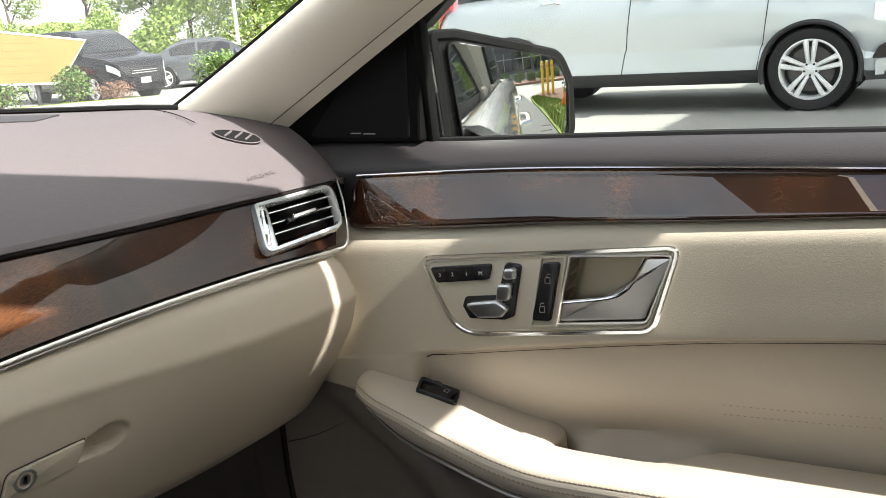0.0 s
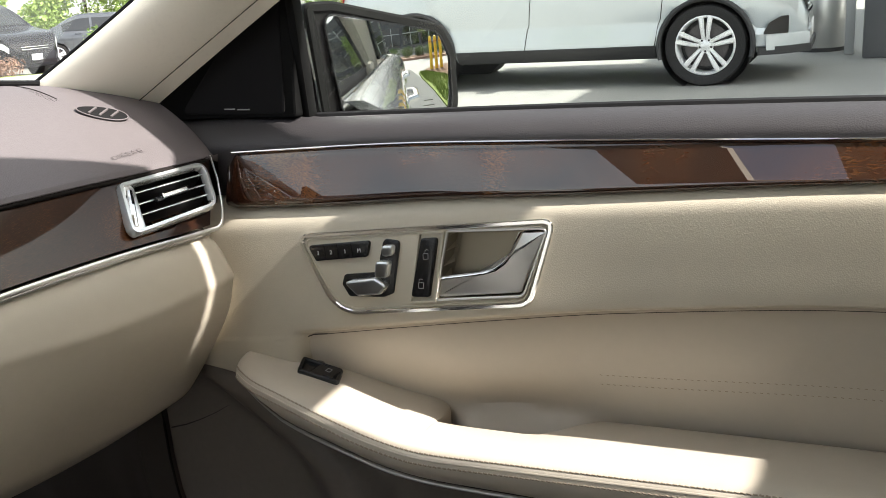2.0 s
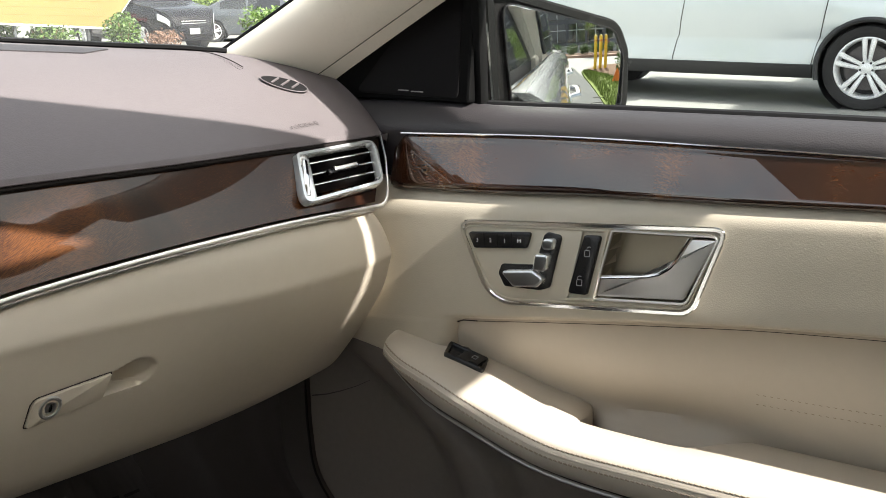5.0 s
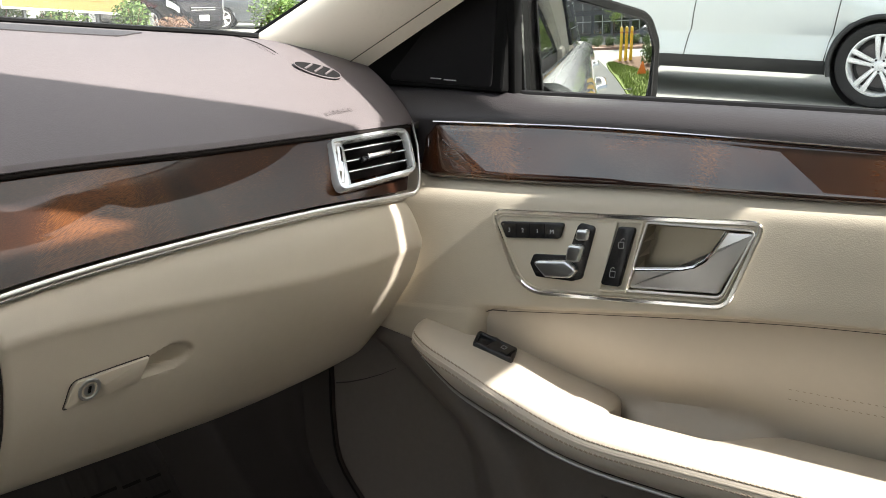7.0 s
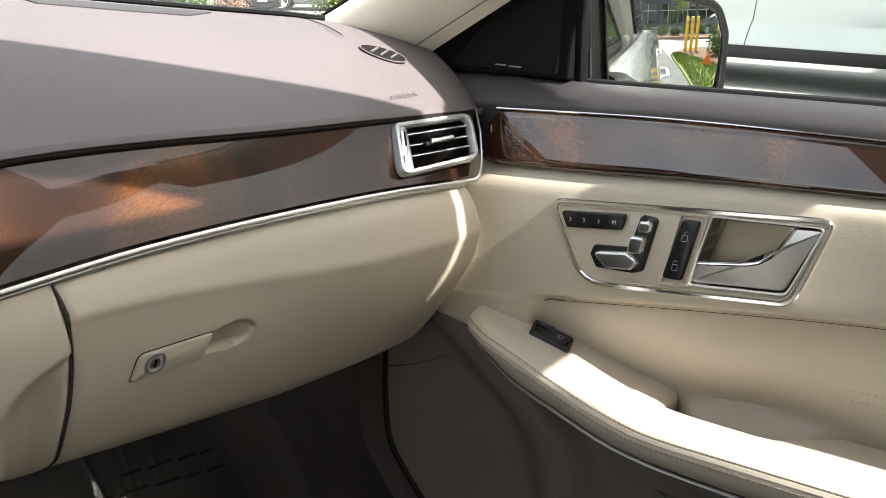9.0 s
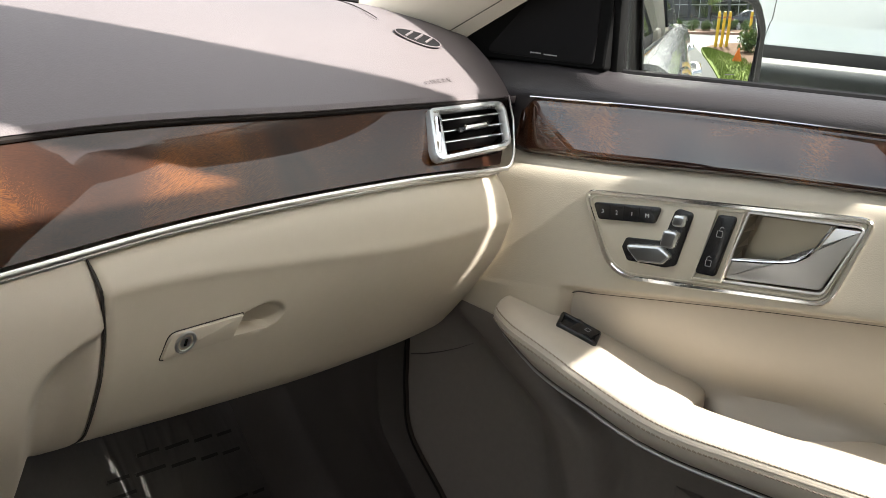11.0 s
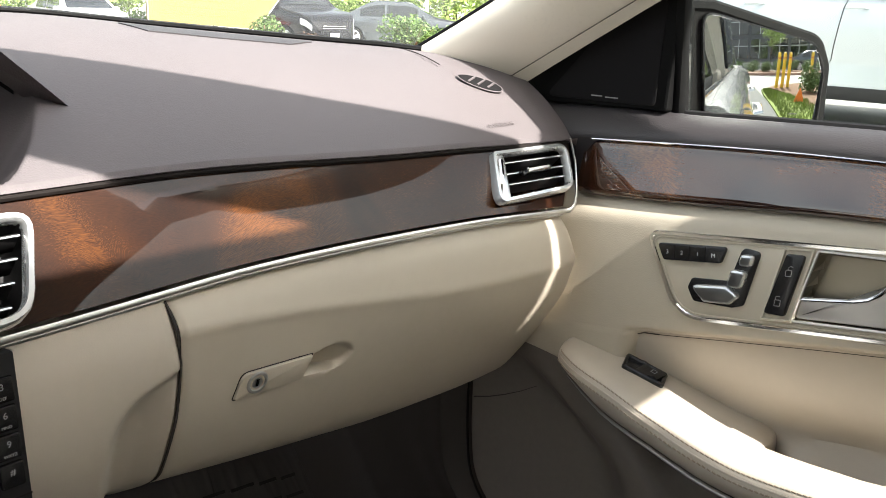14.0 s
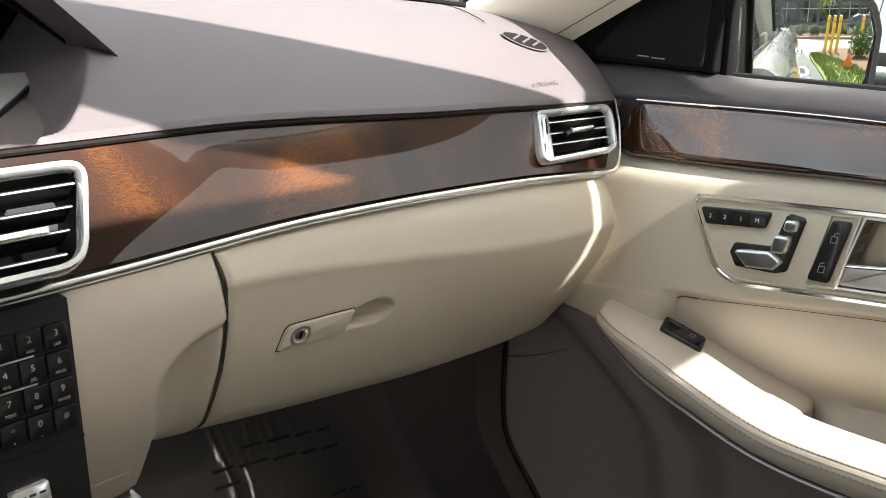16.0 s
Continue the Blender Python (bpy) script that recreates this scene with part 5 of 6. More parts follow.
part("rear_quarter", slab([[(x, 0.845 - 0.070 * t + 0.02 * smooth(1.7, 2.2, x), 0.97 + 0.40 * t * (1 - smooth(1.8, 2.5, x))) for t in (0, 0.33, 0.66, 1)] for x in stations(1.72, 2.5, 8)], (0, -0.02, 0)), SILVER, flank)
part("bright_moulding", tube([(x, 0.850, 0.958) for x in stations(-0.35, 1.8, 20)], 0.006, 8), CHROME, flank)
for x in (0.42, 1.30):
    part("handle", tube([(x, 0.975, 0.83), (x + 0.02, 1.012, 0.835), (x + 0.16, 1.014, 0.842), (x + 0.19, 0.975, 0.842)], 0.013, 10), CHROME, flank, "chrome door handle")
# unseen bonnet, added to bounce light up onto the windscreen pillar
part("bonnet", slab([[(x, 0.06 + 0.86 * k * (1 - 0.12 * smooth(-1.2, -2.2, x)), 0.985 - 0.10 * k * k - 0.17 * smooth(-1.1, -2.3, x)) for k in stations(-1, 1, 15)] for x in stations(-1.06, -2.2, 10)], (0, 0, -0.02)), SILVER, flank, "silver bonnet")

# ---- outside: ground, cars, planting ----
ASPHALT = material("grey_asphalt", (0.25, 0.246, 0.228), 0.9, spread=0.18, scale=0.8, grain=0.6, grain_size=0.02, cells=False, fine=0.10)
GRASS = material("grass", (0.130, 0.165, 0.045), 0.95, spec=0.08, spread=0.5, scale=5, fine=0.35)
MULCH = material("brown_mulch", (0.14, 0.085, 0.055), 0.95, spec=0.08, spread=0.35, scale=5, fine=0.2)
KERB = material("pale_kerb", (0.42, 0.40, 0.36), 0.85, spread=0.12, scale=3)
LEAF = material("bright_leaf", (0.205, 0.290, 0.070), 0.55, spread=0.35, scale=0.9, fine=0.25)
LEAF_DARK = material("hedge_leaf", (0.075, 0.13, 0.028), 0.55, spread=0.4, scale=2.5, fine=0.25)
TWIG = material("reddish_twig", (0.22, 0.13, 0.09), 0.8, spread=0.3, scale=5)
BARK = material("bark", (0.11, 0.085, 0.065), 0.9, spread=0.3, scale=8)
TYRE = material("tyre_rubber", (0.013, 0.012, 0.012), 0.75, spread=0.15, scale=9)
ALLOY = material("silver_alloy", (0.84, 0.84, 0.83), 0.3, 0.25, spread=0.04)
CLAD = material("black_cladding", (0.028, 0.028, 0.029), 0.6, spread=0.1)
TINT = material("tinted_glass", (0.012, 0.014, 0.015), 0.05, spread=0.05, coat=1.0)
RED_LAMP = material("red_lamp", (0.50, 0.02, 0.03), 0.15, spread=0.05, coat=1.0)
AMBER = material("amber_lamp", (0.60, 0.16, 0.03), 0.2, spread=0.05, coat=1.0)
LAMP = material("clear_lamp", (0.75, 0.77, 0.78), 0.12, 0.4, spread=0.05, coat=1.0)


def ground_z(x, y):
    d = -0.74 * x + 0.67 * y
    return -0.60 * smooth(17.5, 24.0, d) * smooth(2.0, -6.0, x)


bm = bmesh.new()
cuts_x = [-600, -300, -120, -80, -60, -45] + stations(-38, 6, 45) + [12, 20, 30, 45, 70, 120, 300, 600]
cuts_y = [-600, -300, -120, -60, -30, -12] + stations(-6, 40, 47) + [50, 65, 80, 120, 300, 600]
loft([[(x, y, ground_z(x, y)) for y in cuts_y] for x in cuts_x], closed=False, caps=False, bm=bm)
tagged(link("ground", bm, ASPHALT), "grey asphalt car park ground reaching the horizon", "ground", kind="structure")


def strip(name, label, category, mat, pts, widths, height, kind="structure"):
    """A low bed along a line of points."""
    rows = []
    for i, (p, w) in enumerate(zip(pts, widths)):
        p = Vector(p)
        d = (Vector(pts[min(i + 1, len(pts) - 1)]) - Vector(pts[max(i - 1, 0)])).normalized()
        nrm = Vector((-d.y, d.x))
        a, b = p - nrm * w / 2, p + nrm * w / 2
        row = []
        for q, dz in ((a, -0.05), (a, height), (a.lerp(b, 0.5), height + 0.03), (b, height), (b, -0.05)):
            row.append((q.x, q.y, ground_z(q.x, q.y) + dz))
        rows.append(row)
    return tagged(link(name, loft(rows), mat), label, category, kind=kind)


BED = [(-30.0, 2.0), (-25.0, 6.5), (-20.8, 10.5), (-17.5, 14.0), (-15.0, 18.0), (-13.5, 23.0)]
def along(pts, n):
    """Evenly spread places on a bent line."""
    out = []
    for k in range(n):
        s = k / (n - 1) * (len(pts) - 1)
        i = min(int(s), len(pts) - 2)
        out.append(Vector(pts[i]).lerp(Vector(pts[i + 1]), s - i))
    return out


line = along(BED, 24)
strip("kerb", "pale concrete kerb along the planted bed", "kerb", KERB, line, [3.6] * 24, 0.12)
strip("lawn", "narrow strip of bright mown grass", "grass", GRASS, line, [3.3] * 24, 0.15)
strip("mulch_bed", "brown mulch bed under the shrubs", "planting bed", MULCH, [p + Vector((-0.5, 0.45)) for p in line], [2.0] * 24, 0.19)


def leaf_cloud(bm, centre, radii, count, size, rng, shell=0.55):
    for _ in range(count):
        while True:
            d = Vector((rng.uniform(-1, 1), rng.uniform(-1, 1), rng.uniform(-1, 1)))
            if shell < d.length < 1:
                break
        p = Vector(centre) + Vector((d.x * radii[0], d.y * radii[1], d.z * radii[2]))
        a = Vector((rng.gauss(0, 1), rng.gauss(0, 1), rng.gauss(0, 0.7))).normalized()
        b = a.cross(Vector((rng.gauss(0, 1), rng.gauss(0, 1), rng.gauss(0, 1)))).normalized()
        s = size * rng.uniform(0.6, 1.4)
        bm.faces.new([bm.verts.new(p + a * s), bm.verts.new(p + b * s * 0.5), bm.verts.new(p - a * s), bm.verts.new(p - b * s * 0.5)])


def shrub(at, w, h, seed, mat=LEAF_DARK, label="rounded green shrub in the mulch bed", leaf=0.045, count=1500):
    rng = random.Random(seed)
    s = thing("shrub", label, "shrub", "", "shrubs in the bed", at)
    bm = bmesh.new()
    for _ in range(7):
        o = (rng.uniform(-0.3, 0.3) * w, rng.uniform(-0.3, 0.3) * w, h * rng.uniform(0.35, 0.65))
        leaf_cloud(bm, o, (w * 0.34, w * 0.34, h * 0.36), count // 7, leaf, rng, 0.3)
    part("foliage", bm, mat, s)
    bm = bmesh.new()
    for k in range(6):
        a = k * 1.05
        tube([(0, 0, 0), (math.cos(a) * w * 0.15, math.sin(a) * w * 0.15, h * 0.3), (math.cos(a) * w * 0.3, math.sin(a) * w * 0.3, h * 0.7)], 0.012, 5, bm)
    part("stems", bm, TWIG, s)
    return s


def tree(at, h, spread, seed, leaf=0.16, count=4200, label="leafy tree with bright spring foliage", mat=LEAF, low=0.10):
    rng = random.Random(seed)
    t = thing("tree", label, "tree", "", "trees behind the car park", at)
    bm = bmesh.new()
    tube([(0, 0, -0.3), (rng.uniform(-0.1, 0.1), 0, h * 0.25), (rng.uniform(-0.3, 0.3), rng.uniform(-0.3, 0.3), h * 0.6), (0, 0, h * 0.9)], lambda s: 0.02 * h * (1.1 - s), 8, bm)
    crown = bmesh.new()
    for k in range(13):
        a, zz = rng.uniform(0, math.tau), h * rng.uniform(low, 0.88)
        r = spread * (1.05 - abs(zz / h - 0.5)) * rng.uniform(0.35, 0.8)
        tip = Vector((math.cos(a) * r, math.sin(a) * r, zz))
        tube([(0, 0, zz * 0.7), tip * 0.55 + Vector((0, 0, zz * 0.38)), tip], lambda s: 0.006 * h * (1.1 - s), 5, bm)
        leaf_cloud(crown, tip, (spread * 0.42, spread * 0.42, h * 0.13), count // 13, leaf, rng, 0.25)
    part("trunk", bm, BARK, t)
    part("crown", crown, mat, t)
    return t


def wheel(parent, m, r, rim_r, w, spokes=5, bright=ALLOY):
    """A wheel on the local z axis, its outer face towards +z."""
    tyre = part("tyre", lathe([(rim_r, -w / 2), (r * 0.96, -w / 2), (r, -w * 0.36), (r, w * 0.36), (r * 0.965, w * 0.49), (rim_r + 0.02, w * 0.5), (rim_r, w * 0.44), (rim_r - 0.01, w * 0.2)], 40, m), TYRE, parent, "black rubber tyre")
    part("rim", lathe([(rim_r, w * 0.44), (rim_r - 0.012, w * 0.47), (rim_r - 0.022, w * 0.40), (rim_r - 0.028, w * 0.05), (rim_r - 0.03, -w * 0.3)], 40, m), bright, tyre, "silver alloy rim")
    part("brake_disc", lathe([(rim_r - 0.07, -0.01), (rim_r - 0.07, 0.0), (0.07, 0.0), (0.0, 0.0)], 28, m), material("brake_iron", (0.12, 0.11, 0.11), 0.5, 0.7) if "brake_iron" not in bpy.data.materials else bpy.data.materials["brake_iron"], tyre)
    part("well", lathe([(rim_r - 0.015, -w * 0.30), (0.0, -w * 0.32)], 28, m), CLAD, tyre)
    part("hub", lathe([(0.072, w * 0.18), (0.070, w * 0.32), (0.045, w * 0.36), (0.034, w * 0.40), (0.0, w * 0.41)], 24, m), bright, tyre)
    for k in range(spokes):
        a = k * math.tau / spokes + math.pi / 2
        for side in (-1, 1):
            off = 0.024 * side
            pts = []
            for t in stations(0, 1, 5):
                rr = 0.055 + (rim_r - 0.018 - 0.055) * t
                spread_ = off * (0.75 + 0.9 * t)
                pts.append(m @ Vector((math.cos(a) * rr - math.sin(a) * spread_, math.sin(a) * rr + math.cos(a) * spread_, w * (0.34 + 0.06 * math.sin(t * math.pi) + 0.05 * t))))
            part("spoke", tube(pts, lambda t: 0.016 + 0.009 * t, 6, up=m.to_3x3() @ Vector((0, 0, 1))), bright, tyre)
        b = a + math.pi / spokes
        part("wheel_bolt", lathe([(0.010, w * 0.28), (0.010, w * 0.37), (0.0, w * 0.37)], 8, m @ Matrix.Translation((0.052 * math.cos(b), 0.052 * math.sin(b), 0))), CLAD, tyre)
    return tyre


def car(label, paint, place, length, width, height, tall=False, wheel_r=0.34, clad=False, plain_wheels=True, group="parked cars", axles=(0.185, 0.795), joints=(), lift=1.0):
    """A parked car. Local x runs from its tail (0) to its nose (length); local y across; z up."""
    c = thing("parked_car", label, "car", "", group)
    hw = width / 2
    L = length
    if tall:
        top = lambda u: height * track(u, (0, 0.52), (0.03, 0.80), (0.10, 0.955), (0.30, 1.0), (0.55, 0.985), (0.64, 0.90), (0.735, 0.665), (0.78, 0.635), (0.92, 0.575), (0.975, 0.50), (1.0, 0.36))
        belt = lambda u: height * lift * track(u, (0, 0.50), (0.05, 0.635), (0.5, 0.640), (0.735, 0.635), (0.78, 0.605), (0.92, 0.555), (0.975, 0.475), (1.0, 0.34))
    else:
        top = lambda u: height * track(u, (0, 0.48), (0.03, 0.66), (0.15, 0.74), (0.32, 0.985), (0.48, 1.0), (0.58, 0.97), (0.70, 0.735), (0.76, 0.68), (0.92, 0.58), (0.975, 0.50), (1.0, 0.36))
        belt = lambda u: height * track(u, (0, 0.46), (0.05, 0.64), (0.2, 0.67), (0.5, 0.655), (0.70, 0.645), (0.76, 0.625), (0.92, 0.55), (0.975, 0.475), (1.0, 0.34))
    plan = lambda u: hw * track(u, (0, 0.80), (0.03, 0.93), (0.15, 0.99), (0.4, 1.0), (0.8, 0.985), (0.93, 0.90), (0.98, 0.74), (1.0, 0.58))
    sill = 0.20 if not tall else 0.275
    rear_u, front_u = axles

    def section(u):
        w, t, b = plan(u), top(u), belt(u)
        glass = max(0.0, t - b)
        wt = w * (1 - 0.42 * glass)
        half = [(w * 0.90, sill), (w * 0.975, sill + 0.06), (w * 0.985, sill + 0.16), (w * 0.956, b * 0.50), (w * 0.962, b * 0.54), (w, b * 0.66), (w * 1.0, b * 0.80), (w * 0.985, b * 0.94), (w * 0.955, b),
                (wt + (w * 0.955 - wt) * 0.45, b + glass * 0.55), (wt, b + glass * 0.92), (wt * 0.90, t)]
        return half

    us = [0, 0.008, 0.02] + stations(0.04, 0.97, 64) + [0.985, 0.994, 1.0]
    rings = []
    for u in us:
        half = section(u)
        ring = [Vector((u * L, y, z)) for y, z in half] + [Vector((u * L, -y, z)) for y, z in reversed(half)]
        for v in ring:
            for wu in (rear_u, front_u):
                dx = v.x - wu * L
                ra = wheel_r * 1.13
                if abs(dx) < ra:
                    arch = wheel_r + math.sqrt(ra * ra - dx * dx)
                    if v.z < arch:
                        v.z = arch
        rings.append(ring)
    body = part("body", loft(rings), paint, c, "", 28)
    # side glass, one pane a side and door
    panes = ((0.07, 0.17), (0.185, 0.385), (0.40, 0.635)) if tall else ((0.235, 0.40), (0.415, 0.62))
    for s in (1, -1):
        for a, b_ in panes:
            rows = []
            for u in stations(a, b_, 8):
                h = section(u)
                lo, mid, hi = h[8], h[9], h[10]
                g = top(u) - belt(u)
                if g < 0.06:
                    continue
                rows.append([(u * L, s * (lo[0] + 0.006), lo[1] + 0.025), (u * L, s * (mid[0] + 0.008), mid[1]), (u * L, s * (hi[0] + 0.007), hi[1] - 0.03)])
            if len(rows) > 1:
                part("side_window", slab(rows, (0, -s * 0.01, 0)), TINT, c, "dark side window")
    for name, a, b_ in (("windscreen", 0.60, 0.725), ("rear_window", 0.165, 0.30) if not tall else ("rear_window", 0.035, 0.09)):
        rows = []
        for u in stations(a, b_, 6):
            h = section(u)
            wt = h[11][0]
            rows.append([(u * L, wt * k, h[11][1] + 0.006 + 0.012 * (1 - k * k)) for k in (-0.96, -0.5, 0, 0.5, 0.96)])
        part(name, slab(rows, (0, 0, -0.01)), TINT, c, "dark windscreen glass")
    if clad:
        for s in (1, -1):
            rows = [[(u * L, s * (section(u)[k][0] + 0.006), section(u)[k][1] + dz) for k, dz in ((0, -0.02), (1, 0), (2, -0.055))] for u in stations(rear_u + wheel_r * 1.22 / L, front_u - wheel_r * 1.22 / L, 14)]
            part("sill_cladding", slab(rows, (0, -s * 0.02, 0)), CLAD, c, "black plastic sill")
    for wu in (rear_u, front_u):
        for s in (1, -1):
            w = plan(wu)
            arch = [(wu * L + wheel_r * 1.14 * math.cos(a), s * (w * 0.985 + 0.004), wheel_r + wheel_r * 1.14 * math.sin(a)) for a in stations(-0.28, math.pi + 0.28, 30)]
            if clad:
                part("wheel_arch", tube(arch, 0.029, 8, flat=0.8, up=(0, 1, 0)), CLAD, c, "black plastic wheel arch")
            part("arch_liner", lathe([(wheel_r * 1.13, -0.02), (wheel_r * 1.13, -0.30), (0.0, -0.30)], 28, facing((wu * L, s * w * 0.975, wheel_r), (s * -1.0, 0, 0), (0, 0, 1))), CLAD, c)
            m = facing((wu * L, s * (w - 0.115), wheel_r), (-s, 0, 0), (0, 0, 1))
            wheel(c, m, wheel_r, wheel_r * 0.735, 0.21)
    nose, tail = 0.955, 0.02
    for s in (1, -1):
        y = plan(nose) * 0.80
        part("headlight", loft([[Vector((u * L, s * (plan(u) * k), belt(u) * zz)) for k, zz in ((0.60, 0.96), (1.005, 0.93), (1.012, 0.78), (0.62, 0.80))] for u in stations(0.925, 0.983, 5)]), LAMP, c, "clear headlight")
        part("tail_lamp", loft([[Vector((u * L, s * (plan(u) * k), belt(u) * zz)) for k, zz in (((0.62, 1.22), (0.985, 1.20), (1.005, 0.98), (0.62, 0.98)) if tall else ((0.62, 0.98), (1.012, 0.95), (1.015, 0.76), (0.62, 0.78)))] for u in stations(0.003, 0.055, 5)]), RED_LAMP, c, "red tail lamp")
        mz = belt(0.66) + 0.06
        part("side_mirror", box((0.10, 0.20, 0.13), Matrix.Translation((0.655 * L, s * (plan(0.66) + 0.07), mz)), 0.035, 3), paint, c, "door mirror")
        for u in ((0.30, 0.50) if tall else (0.33, 0.52)):
            w = section(u)[7][0]
            part("door_handle", tube([(u * L - 0.10, s * (w + 0.002), belt(u) * 0.945), (u * L - 0.08, s * (w + 0.030), belt(u) * 0.945), (u * L + 0.07, s * (w + 0.030), belt(u) * 0.95), (u * L + 0.09, s * (w + 0.002), belt(u) * 0.95)], 0.013, 8), paint, c)
        for u in joints or ((0.395, 0.60, 0.245) if tall else (0.41, 0.60, 0.27)):
            part("door_joint", tube([(u * L + 0.02 * k, s * (section(u)[n][0] + 0.0015), section(u)[n][1]) for k, n in enumerate((1, 2, 3, 4, 5, 6, 7, 8))], 0.004, 5), SHADOW_GAP, c)
    g = part("grille", box((0.05, width * 0.42, height * 0.11), Matrix.Translation((L * 0.992, 0, belt(0.97) * 0.80)), 0.02), BLACK, c, "dark grille")
    for k in range(2):
        part("grille_bar", box((0.03, width * 0.40, 0.022), Matrix.Translation((L * 0.992 + 0.025, 0, belt(0.97) * 0.80 - 0.03 + 0.06 * k)), 0.006), CHROME, g, "chrome grille bar")
    part("number_plate", box((0.012, 0.31, 0.15), Matrix.Translation((L * 1.0 + 0.02, 0, height * 0.27)), 0.004), PRINT, c, "white number plate")
    part("bumper", loft([[Vector((u * L, plan(u) * k * 1.01, z)) for k, z in ((-1, sill + 0.02), (-1, sill + 0.15), (-0.5, sill + 0.17), (0.5, sill + 0.17), (1, sill + 0.15), (1, sill + 0.02))] for u in (0.93, 0.955, 0.975, 0.99, 1.005)]), paint, c)
    if clad:
        part("lower_lip", loft([[Vector((u * L, plan(u) * k * 1.015, z)) for k, z in ((-1, sill - 0.02), (-1, sill + 0.05), (1, sill + 0.05), (1, sill - 0.02))] for u in (0.915, 0.955, 0.975, 0.99, 1.008)]), CLAD, c, "black lower bumper lip")
        for s in (1, -1):
            part("bumper_intake", loft([[Vector((u * L, s * (plan(u) + 0.008) * k, z)) for k, z in ((0.97, sill + 0.16), (1.0, sill + 0.16), (1.0, sill + 0.16 + h), (0.97, sill + 0.16 + h))] for u, h in ((0.925, 0.02), (0.935, 0.10), (0.955, 0.15), (0.968, 0.15))]), BLACK, c, "black bumper intake")
    c.matrix_basis = place
    return c


def parked(x, y, heading):
    """The tail's place on the ground and the way the nose points, in degrees."""
    return Matrix.Translation((x, y, ground_z(x, y))) @ Matrix.Rotation(radians(heading), 4, "Z")


PALE = material("pale_silver_paint", (0.60, 0.64, 0.65), 0.24, 0.35, spread=0.02, fine=0.01, coat=1.0, coat_rough=0.03)
BLACK_PAINT = material("black_paint", (0.008, 0.008, 0.010), 0.2, spread=0.05, spec=0.3, coat=0.35, coat_rough=0.02)
GREY_PAINT = material("dark_grey_paint", (0.09, 0.10, 0.11), 0.25, 0.4, spread=0.05, coat=1.0, coat_rough=0.02)
RED_PAINT = material("red_paint", (0.50, 0.03, 0.03), 0.25, spread=0.05, coat=1.0)
WHITE_PAINT = material("white_paint", (0.75, 0.75, 0.74), 0.3, spread=0.03, coat=1.0)
# pale crossover beside the car, its near flank at y = 8.65
car("pale silver crossover with black arches on five-spoke wheels", PALE, parked(-4.95, 9.60, 0), 4.62, 1.90, 1.62, True, 0.362, True, axles=(0.199, 0.818), joints=(0.448, 0.7186), lift=1.09)
car("black off-road car behind the planted bed", BLACK_PAINT, parked(-24.2, 18.75, -8), 5.0, 1.95, 1.95, True, 0.38)
car("dark grey saloon behind the black car", GREY_PAINT, parked(-22.9, 21.2, 40), 4.8, 1.85, 1.47, False, 0.33)
car("black saloon beyond the hedge", BLACK_PAINT, parked(-33.5, 9.0, -6), 4.7, 1.85, 1.47, False, 0.33)
car("red saloon beyond the hedge", RED_PAINT, parked(-33.0, 13.0, -6), 4.6, 1.82, 1.46, False, 0.33)
car("white saloon beyond the hedge", WHITE_PAINT, parked(-31.5, 16.2, -6), 4.6, 1.82, 1.46, False, 0.33)

rng = random.Random(3)
for k in range(16):
    p = along(BED, 40)[2 + int(k * 2.2)] + Vector((-0.5 + rng.uniform(-0.2, 0.2), 0.45))
    p += {10: Vector((-0.2, -0.2)), 11: Vector((-0.35, -0.45)), 12: Vector((0.40, 0.75))}.get(k, Vector((0, 0)))
    if k % 4 == 3:
        shrub((p.x, p.y, ground_z(p.x, p.y) + 0.18), 0.9, 0.55, 40 + k, TWIG, "low reddish bare-twigged shrub in the bed", 0.03, 900)
    else:
        shrub((p.x, p.y, ground_z(p.x, p.y) + 0.18), 0.85 if k == 10 else rng.uniform(1.0, 1.5), rng.uniform(0.8, 1.15), 40 + k)
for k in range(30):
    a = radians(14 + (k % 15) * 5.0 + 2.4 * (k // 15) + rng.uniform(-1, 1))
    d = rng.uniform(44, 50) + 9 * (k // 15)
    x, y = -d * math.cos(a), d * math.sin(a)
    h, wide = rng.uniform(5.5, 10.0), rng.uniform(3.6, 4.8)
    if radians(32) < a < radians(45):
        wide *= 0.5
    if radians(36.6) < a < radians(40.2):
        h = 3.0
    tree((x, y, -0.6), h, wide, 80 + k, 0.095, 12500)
pole = thing("lamp_post", "slim white lamp post among the trees", "lamp post", "", "", (-22.42, 25.56, -0.6))
part("shaft", tube([(0, 0, 0), (0, 0, 5), (0, 0, 9)], lambda t: 0.07 - 0.02 * t, 10, up=(1, 0, 0)), WHITE_PAINT, pole)
part("head", box((0.7, 0.3, 0.12), Matrix.Translation((0.3, 0, 9)), 0.03), GREY_PAINT, pole)

banner = thing("yellow_board", "large yellow board with a pale edge beside the bed", "signboard")
YELLOW = material("yellow_board_paint", (0.205, 0.150, 0.050), 0.5, spread=0.08, scale=2)
BOARD = facing((-19.0, 13.6, 0.0), (0.0, 1, 0), (0, 0, 1))
b_out = [(-1.6, 1.72), (0.2, 1.42), (2.45, 1.10), (1.50, 0.10), (-1.6, 0.34)]
part("panel", plate(b_out, 0.05, BOARD), YELLOW, banner)
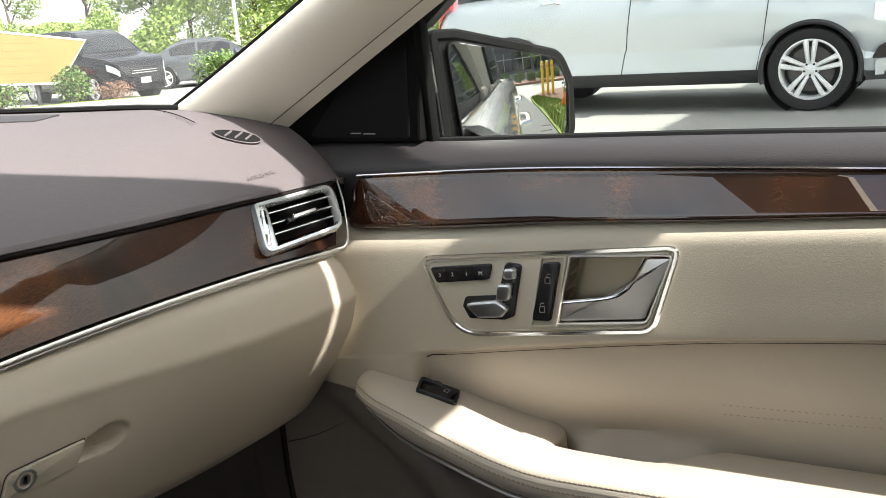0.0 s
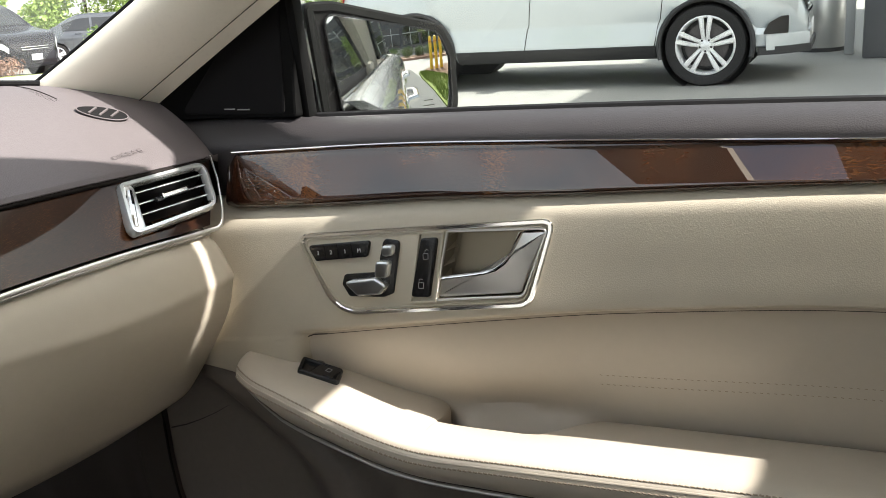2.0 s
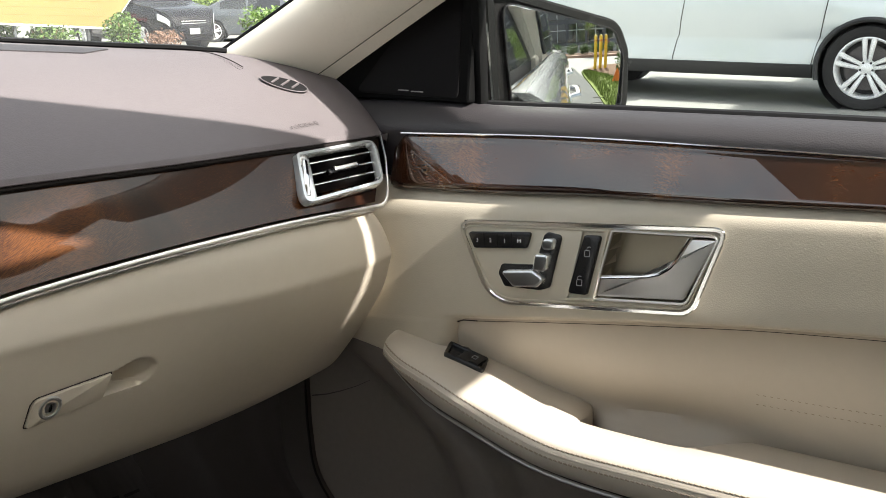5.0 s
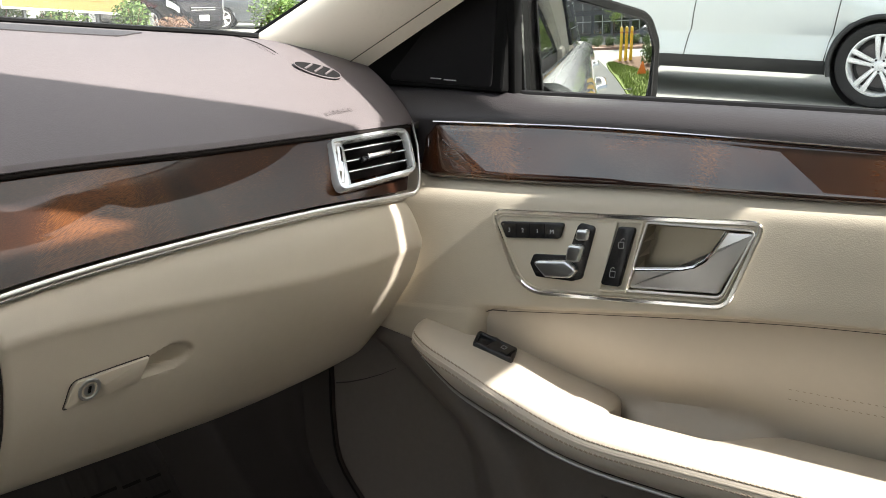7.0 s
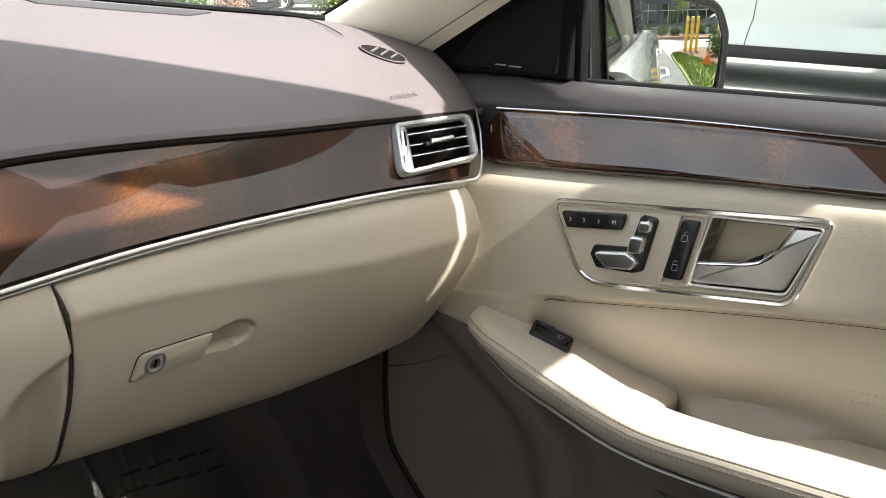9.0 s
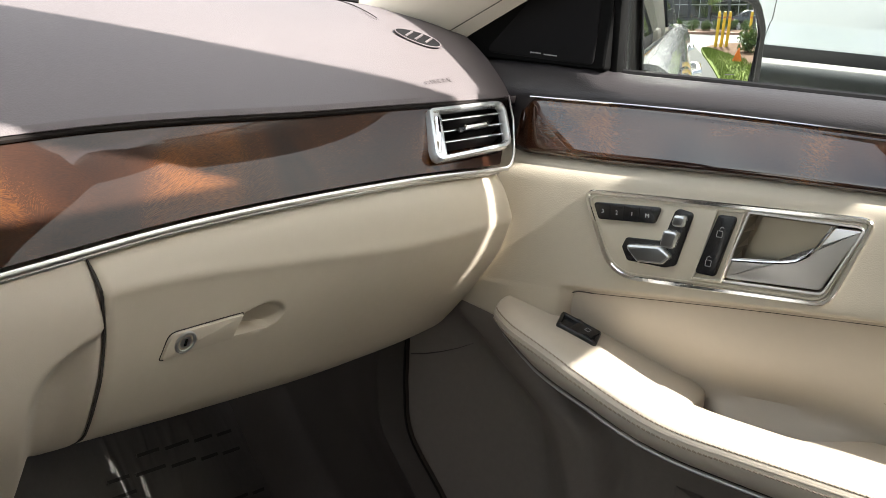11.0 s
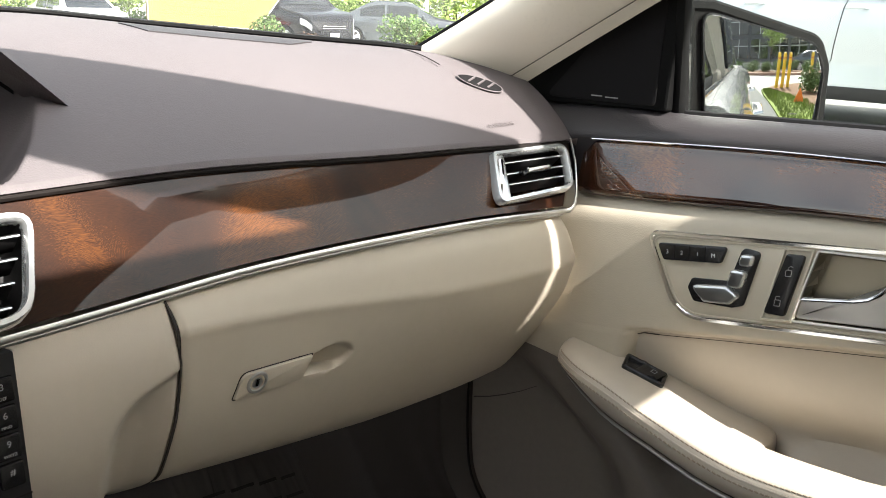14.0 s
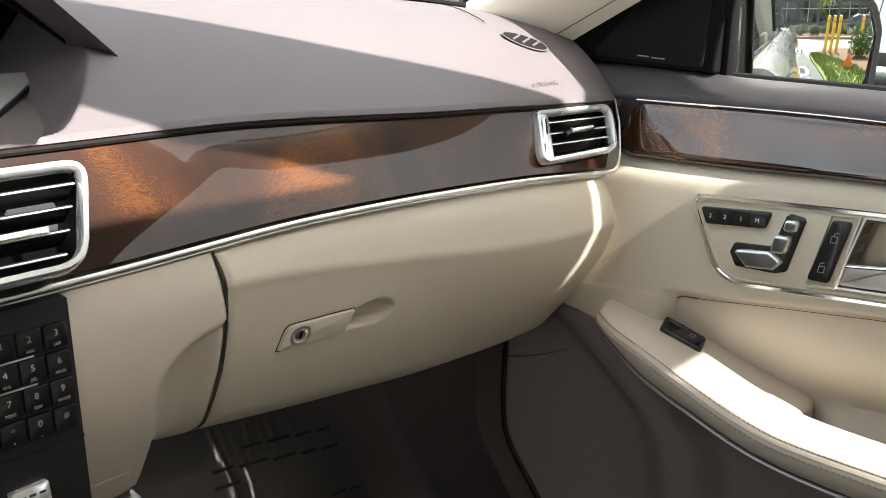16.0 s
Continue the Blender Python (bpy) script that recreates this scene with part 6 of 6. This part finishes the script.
for k in range(5):
    part("board_joint", box((2.6 - 0.1 * k, 0.012, 0.006), BOARD @ Matrix.Translation((0.0, 0.48 + 0.17 * k, 0.051)) @ Matrix.Rotation(radians(-3), 4, "Z")), material("dull_yellow_joint", (0.16, 0.11, 0.035), 0.7) if k == 0 else bpy.data.materials["dull_yellow_joint"], banner)
part("edge", rim(b_out, 0.05, 0.02, BOARD @ Matrix.Translation((0, 0, 0.045))), WHITE_PAINT, banner)
for x in (-1.0, 0.9):
    part("post", box((0.06, 0.9, 0.06), BOARD @ Matrix.Translation((x, 0.05, -0.06))), GREY_PAINT, banner)

# showroom to the rear, with columns, a bin and an added roof
CONCRETE = material("grey_column", (0.10, 0.10, 0.105), 0.6, spread=0.1, scale=3)
WALLS = material("pale_plaster", (0.45, 0.45, 0.44), 0.8, spread=0.08, scale=1.5)
hall = thing("showroom", "showroom with dark columns and an added roof shading the ground", "building")
# unseen flat roof, added to throw shade on the ground by the crossover
part("shade_roof", box((7.0, 12.8, 0.4), Matrix.Translation((5.7, 13.6, 3.8))), WALLS, hall)
part("wall", box((12.0, 0.3, 4.0), Matrix.Translation((8.0, 19.5, 2.0))), WALLS, hall)
for k in range(5):
    part("shop_window", box((1.9, 0.06, 2.7), Matrix.Translation((3.2 + 2.3 * k, 19.32, 1.55))), TINT, hall, "dark shop window")
for x, y in ((0.30, 10.75), (4.8, 11.2), (8.8, 11.2)):
    part("column", box((0.30, 0.36, 3.6), Matrix.Translation((x, y + 0.1, 1.8)), 0.02), CONCRETE, hall, "dark grey column")
for x in (0.02, 0.75):
    part("column_fin", box((0.10, 0.3, 1.0), Matrix.Translation((x, 11.3, 0.5)), 0.01), WALLS, hall)
bin_ = thing("litter_bin", "round metal litter bin with black top", "litter bin", "", "", (-0.28, 11.75, 0))
part("body", lathe([(0.24, 0.03), (0.26, 0.06), (0.26, 0.78), (0.25, 0.80)], 28), SATIN, bin_)
part("base", lathe([(0.25, 0.0), (0.25, 0.05), (0.2, 0.05)], 28), CLAD, bin_)
part("lid", lathe([(0.27, 0.80), (0.27, 0.86), (0.20, 1.0), (0.0, 1.05)], 28), CLAD, bin_, "black domed lid")

# what the door mirror shows behind the car
strip("path", "pale concrete path beside the verge", "path", material("grey_concrete_path", (0.13, 0.13, 0.125), 0.95, spec=0.1, spread=0.12, scale=2), [(2.5, 1.42), (6.0, 1.42), (10.6, 1.20), (12.5, 1.1)], [1.0, 0.95, 0.9, 0.9], 0.03)
strip("verge", "grass verge beside the path", "grass", GRASS, [(3.0, 2.45), (6.0, 2.42), (9.0, 2.25), (10.6, 1.95)], [1.15, 1.15, 0.95, 0.30], 0.06)
rng = random.Random(77)
bm = bmesh.new()
for _ in range(5200):
    x = rng.uniform(3.2, 10.2)
    y = rng.uniform(1.90, 2.98) if x < 7.5 else rng.uniform(1.82, 2.98 - 0.33 * (x - 7.5))
    lean_x, lean_y, tall_ = rng.gauss(0, 0.03), rng.gauss(0, 0.03), rng.uniform(0.04, 0.11)
    w = rng.uniform(0.008, 0.016)
    a = rng.uniform(0, math.pi)
    bm.faces.new([bm.verts.new(p) for p in ((x - w * math.cos(a), y - w * math.sin(a), 0.06), (x + w * math.cos(a), y + w * math.sin(a), 0.06), (x + lean_x, y + lean_y, 0.06 + tall_))])
tagged(link("grass_blades", bm, GRASS), "short uneven grass blades on the verge", "grass", kind="stuff")
strip("verge_bed", "brown mulch bed round the yellow bollards", "planting bed", MULCH, [(3.0, 4.3), (6.5, 4.25), (9.0, 4.1), (11.5, 3.8), (12.6, 3.6)], [3.0, 2.9, 2.8, 3.4, 2.0], 0.07)
strip("drive_kerb", "reddish kerb across the drive", "kerb", material("red_brown_kerb", (0.33, 0.20, 0.15), 0.85, spread=0.15), [(20.6, -8.0), (20.6, 16.0)], [0.3, 0.3], 0.14)
strip("far_bed", "planted bed in front of the offices", "planting bed", MULCH, [(23.3, -8.0), (23.3, 16.0)], [5.0, 5.0], 0.1)
YELLOW_POST = material("yellow_bollard_paint", (0.75, 0.48, 0.03), 0.5, spread=0.08)
def bollard(x, y):
    b = thing("bollard", "yellow painted steel bollard", "bollard", "", "yellow bollards", (x, y, 0.0))
    part("post", lathe([(0.068, 0), (0.068, 1.12), (0.055, 1.17), (0.0, 1.19)], 16), YELLOW_POST, b)
    part("band", lathe([(0.071, 0.98), (0.071, 1.02), (0.06, 1.02)], 16), AMBER, b)
for x, y in ((11.0, 2.42), (11.05, 2.66), (11.1, 2.90), (11.6, 4.0)):
    bollard(x, y)
flag = thing("warning_triangle", "small orange warning triangle on a stake", "warning sign", "", "", (7.0, 2.60, 0.05))
part("board", plate(rounded([(-0.15, 0.05), (0.15, 0.05), (0.0, 0.36)], 0.02), 0.010, facing((0, 0, 0), (0, 1, 0), (0, 0, 1)) @ Matrix.Scale(-1, 4, (0, 0, 1))), material("orange_board", (0.85, 0.20, 0.03), 0.5), flag)
part("stake", box((0.015, 0.015, 0.14), Matrix.Translation((0.02, 0, 0.05))), TWIG, flag)
office = thing("office_building", "grey office building with dark gridded windows", "building")
part("wall", box((6.0, 26.0, 9.0), Matrix.Translation((41.0, 6.0, 4.5))), CONCRETE, office)
part("plinth", box((0.4, 26.0, 0.5), Matrix.Translation((37.8, 6.0, 0.25))), WALLS, office)
for i in range(9):
    for k in range(3):
        w = part("window", box((0.08, 2.3, 2.0), Matrix.Translation((37.98, -5.0 + 2.7 * i, 1.9 + 2.5 * k))), TINT, office, "dark office window")
        part("frame", box((0.06, 0.09, 2.0), Matrix.Translation((37.93, -5.0 + 2.7 * i, 1.9 + 2.5 * k))), WALLS, w)
        part("transom", box((0.06, 2.3, 0.09), Matrix.Translation((37.93, -5.0 + 2.7 * i, 2.2 + 2.5 * k))), WALLS, w)
for k, (x, y) in enumerate(((21.9, 0.6), (22.2, 1.9), (23.4, 2.8), (22.3, 3.9), (23.9, 5.2), (22.0, 6.3), (23.0, 7.8), (22.5, -1.0))):
    shrub((x, y, 0.1), 1.2, 0.8, 200 + k)
shrub((9.4, 3.5, 0.06), 0.9, 0.75, 230)
shrub((11.2, 4.9, 0.06), 1.1, 0.9, 231)
tree((23.6, 3.3, 0.1), 4.6, 1.1, 301, 0.08, 1600, "young street tree in fresh leaf", low=0.42)
car("grey saloon parked before the offices", GREY_PAINT, parked(27.5, 5.6, 90), 4.7, 1.85, 1.47, False, 0.33)
for k in range(3):
    tree((62 + 3 * k, -28 + 9 * k, 0), 11, 4.2, 310 + k, 0.2, 3000)
for k in range(6):
    tree((-28 + 11 * k, -42 - 3 * (k % 2), 0), 5.0, 3.0, 330 + k, 0.2, 3000)
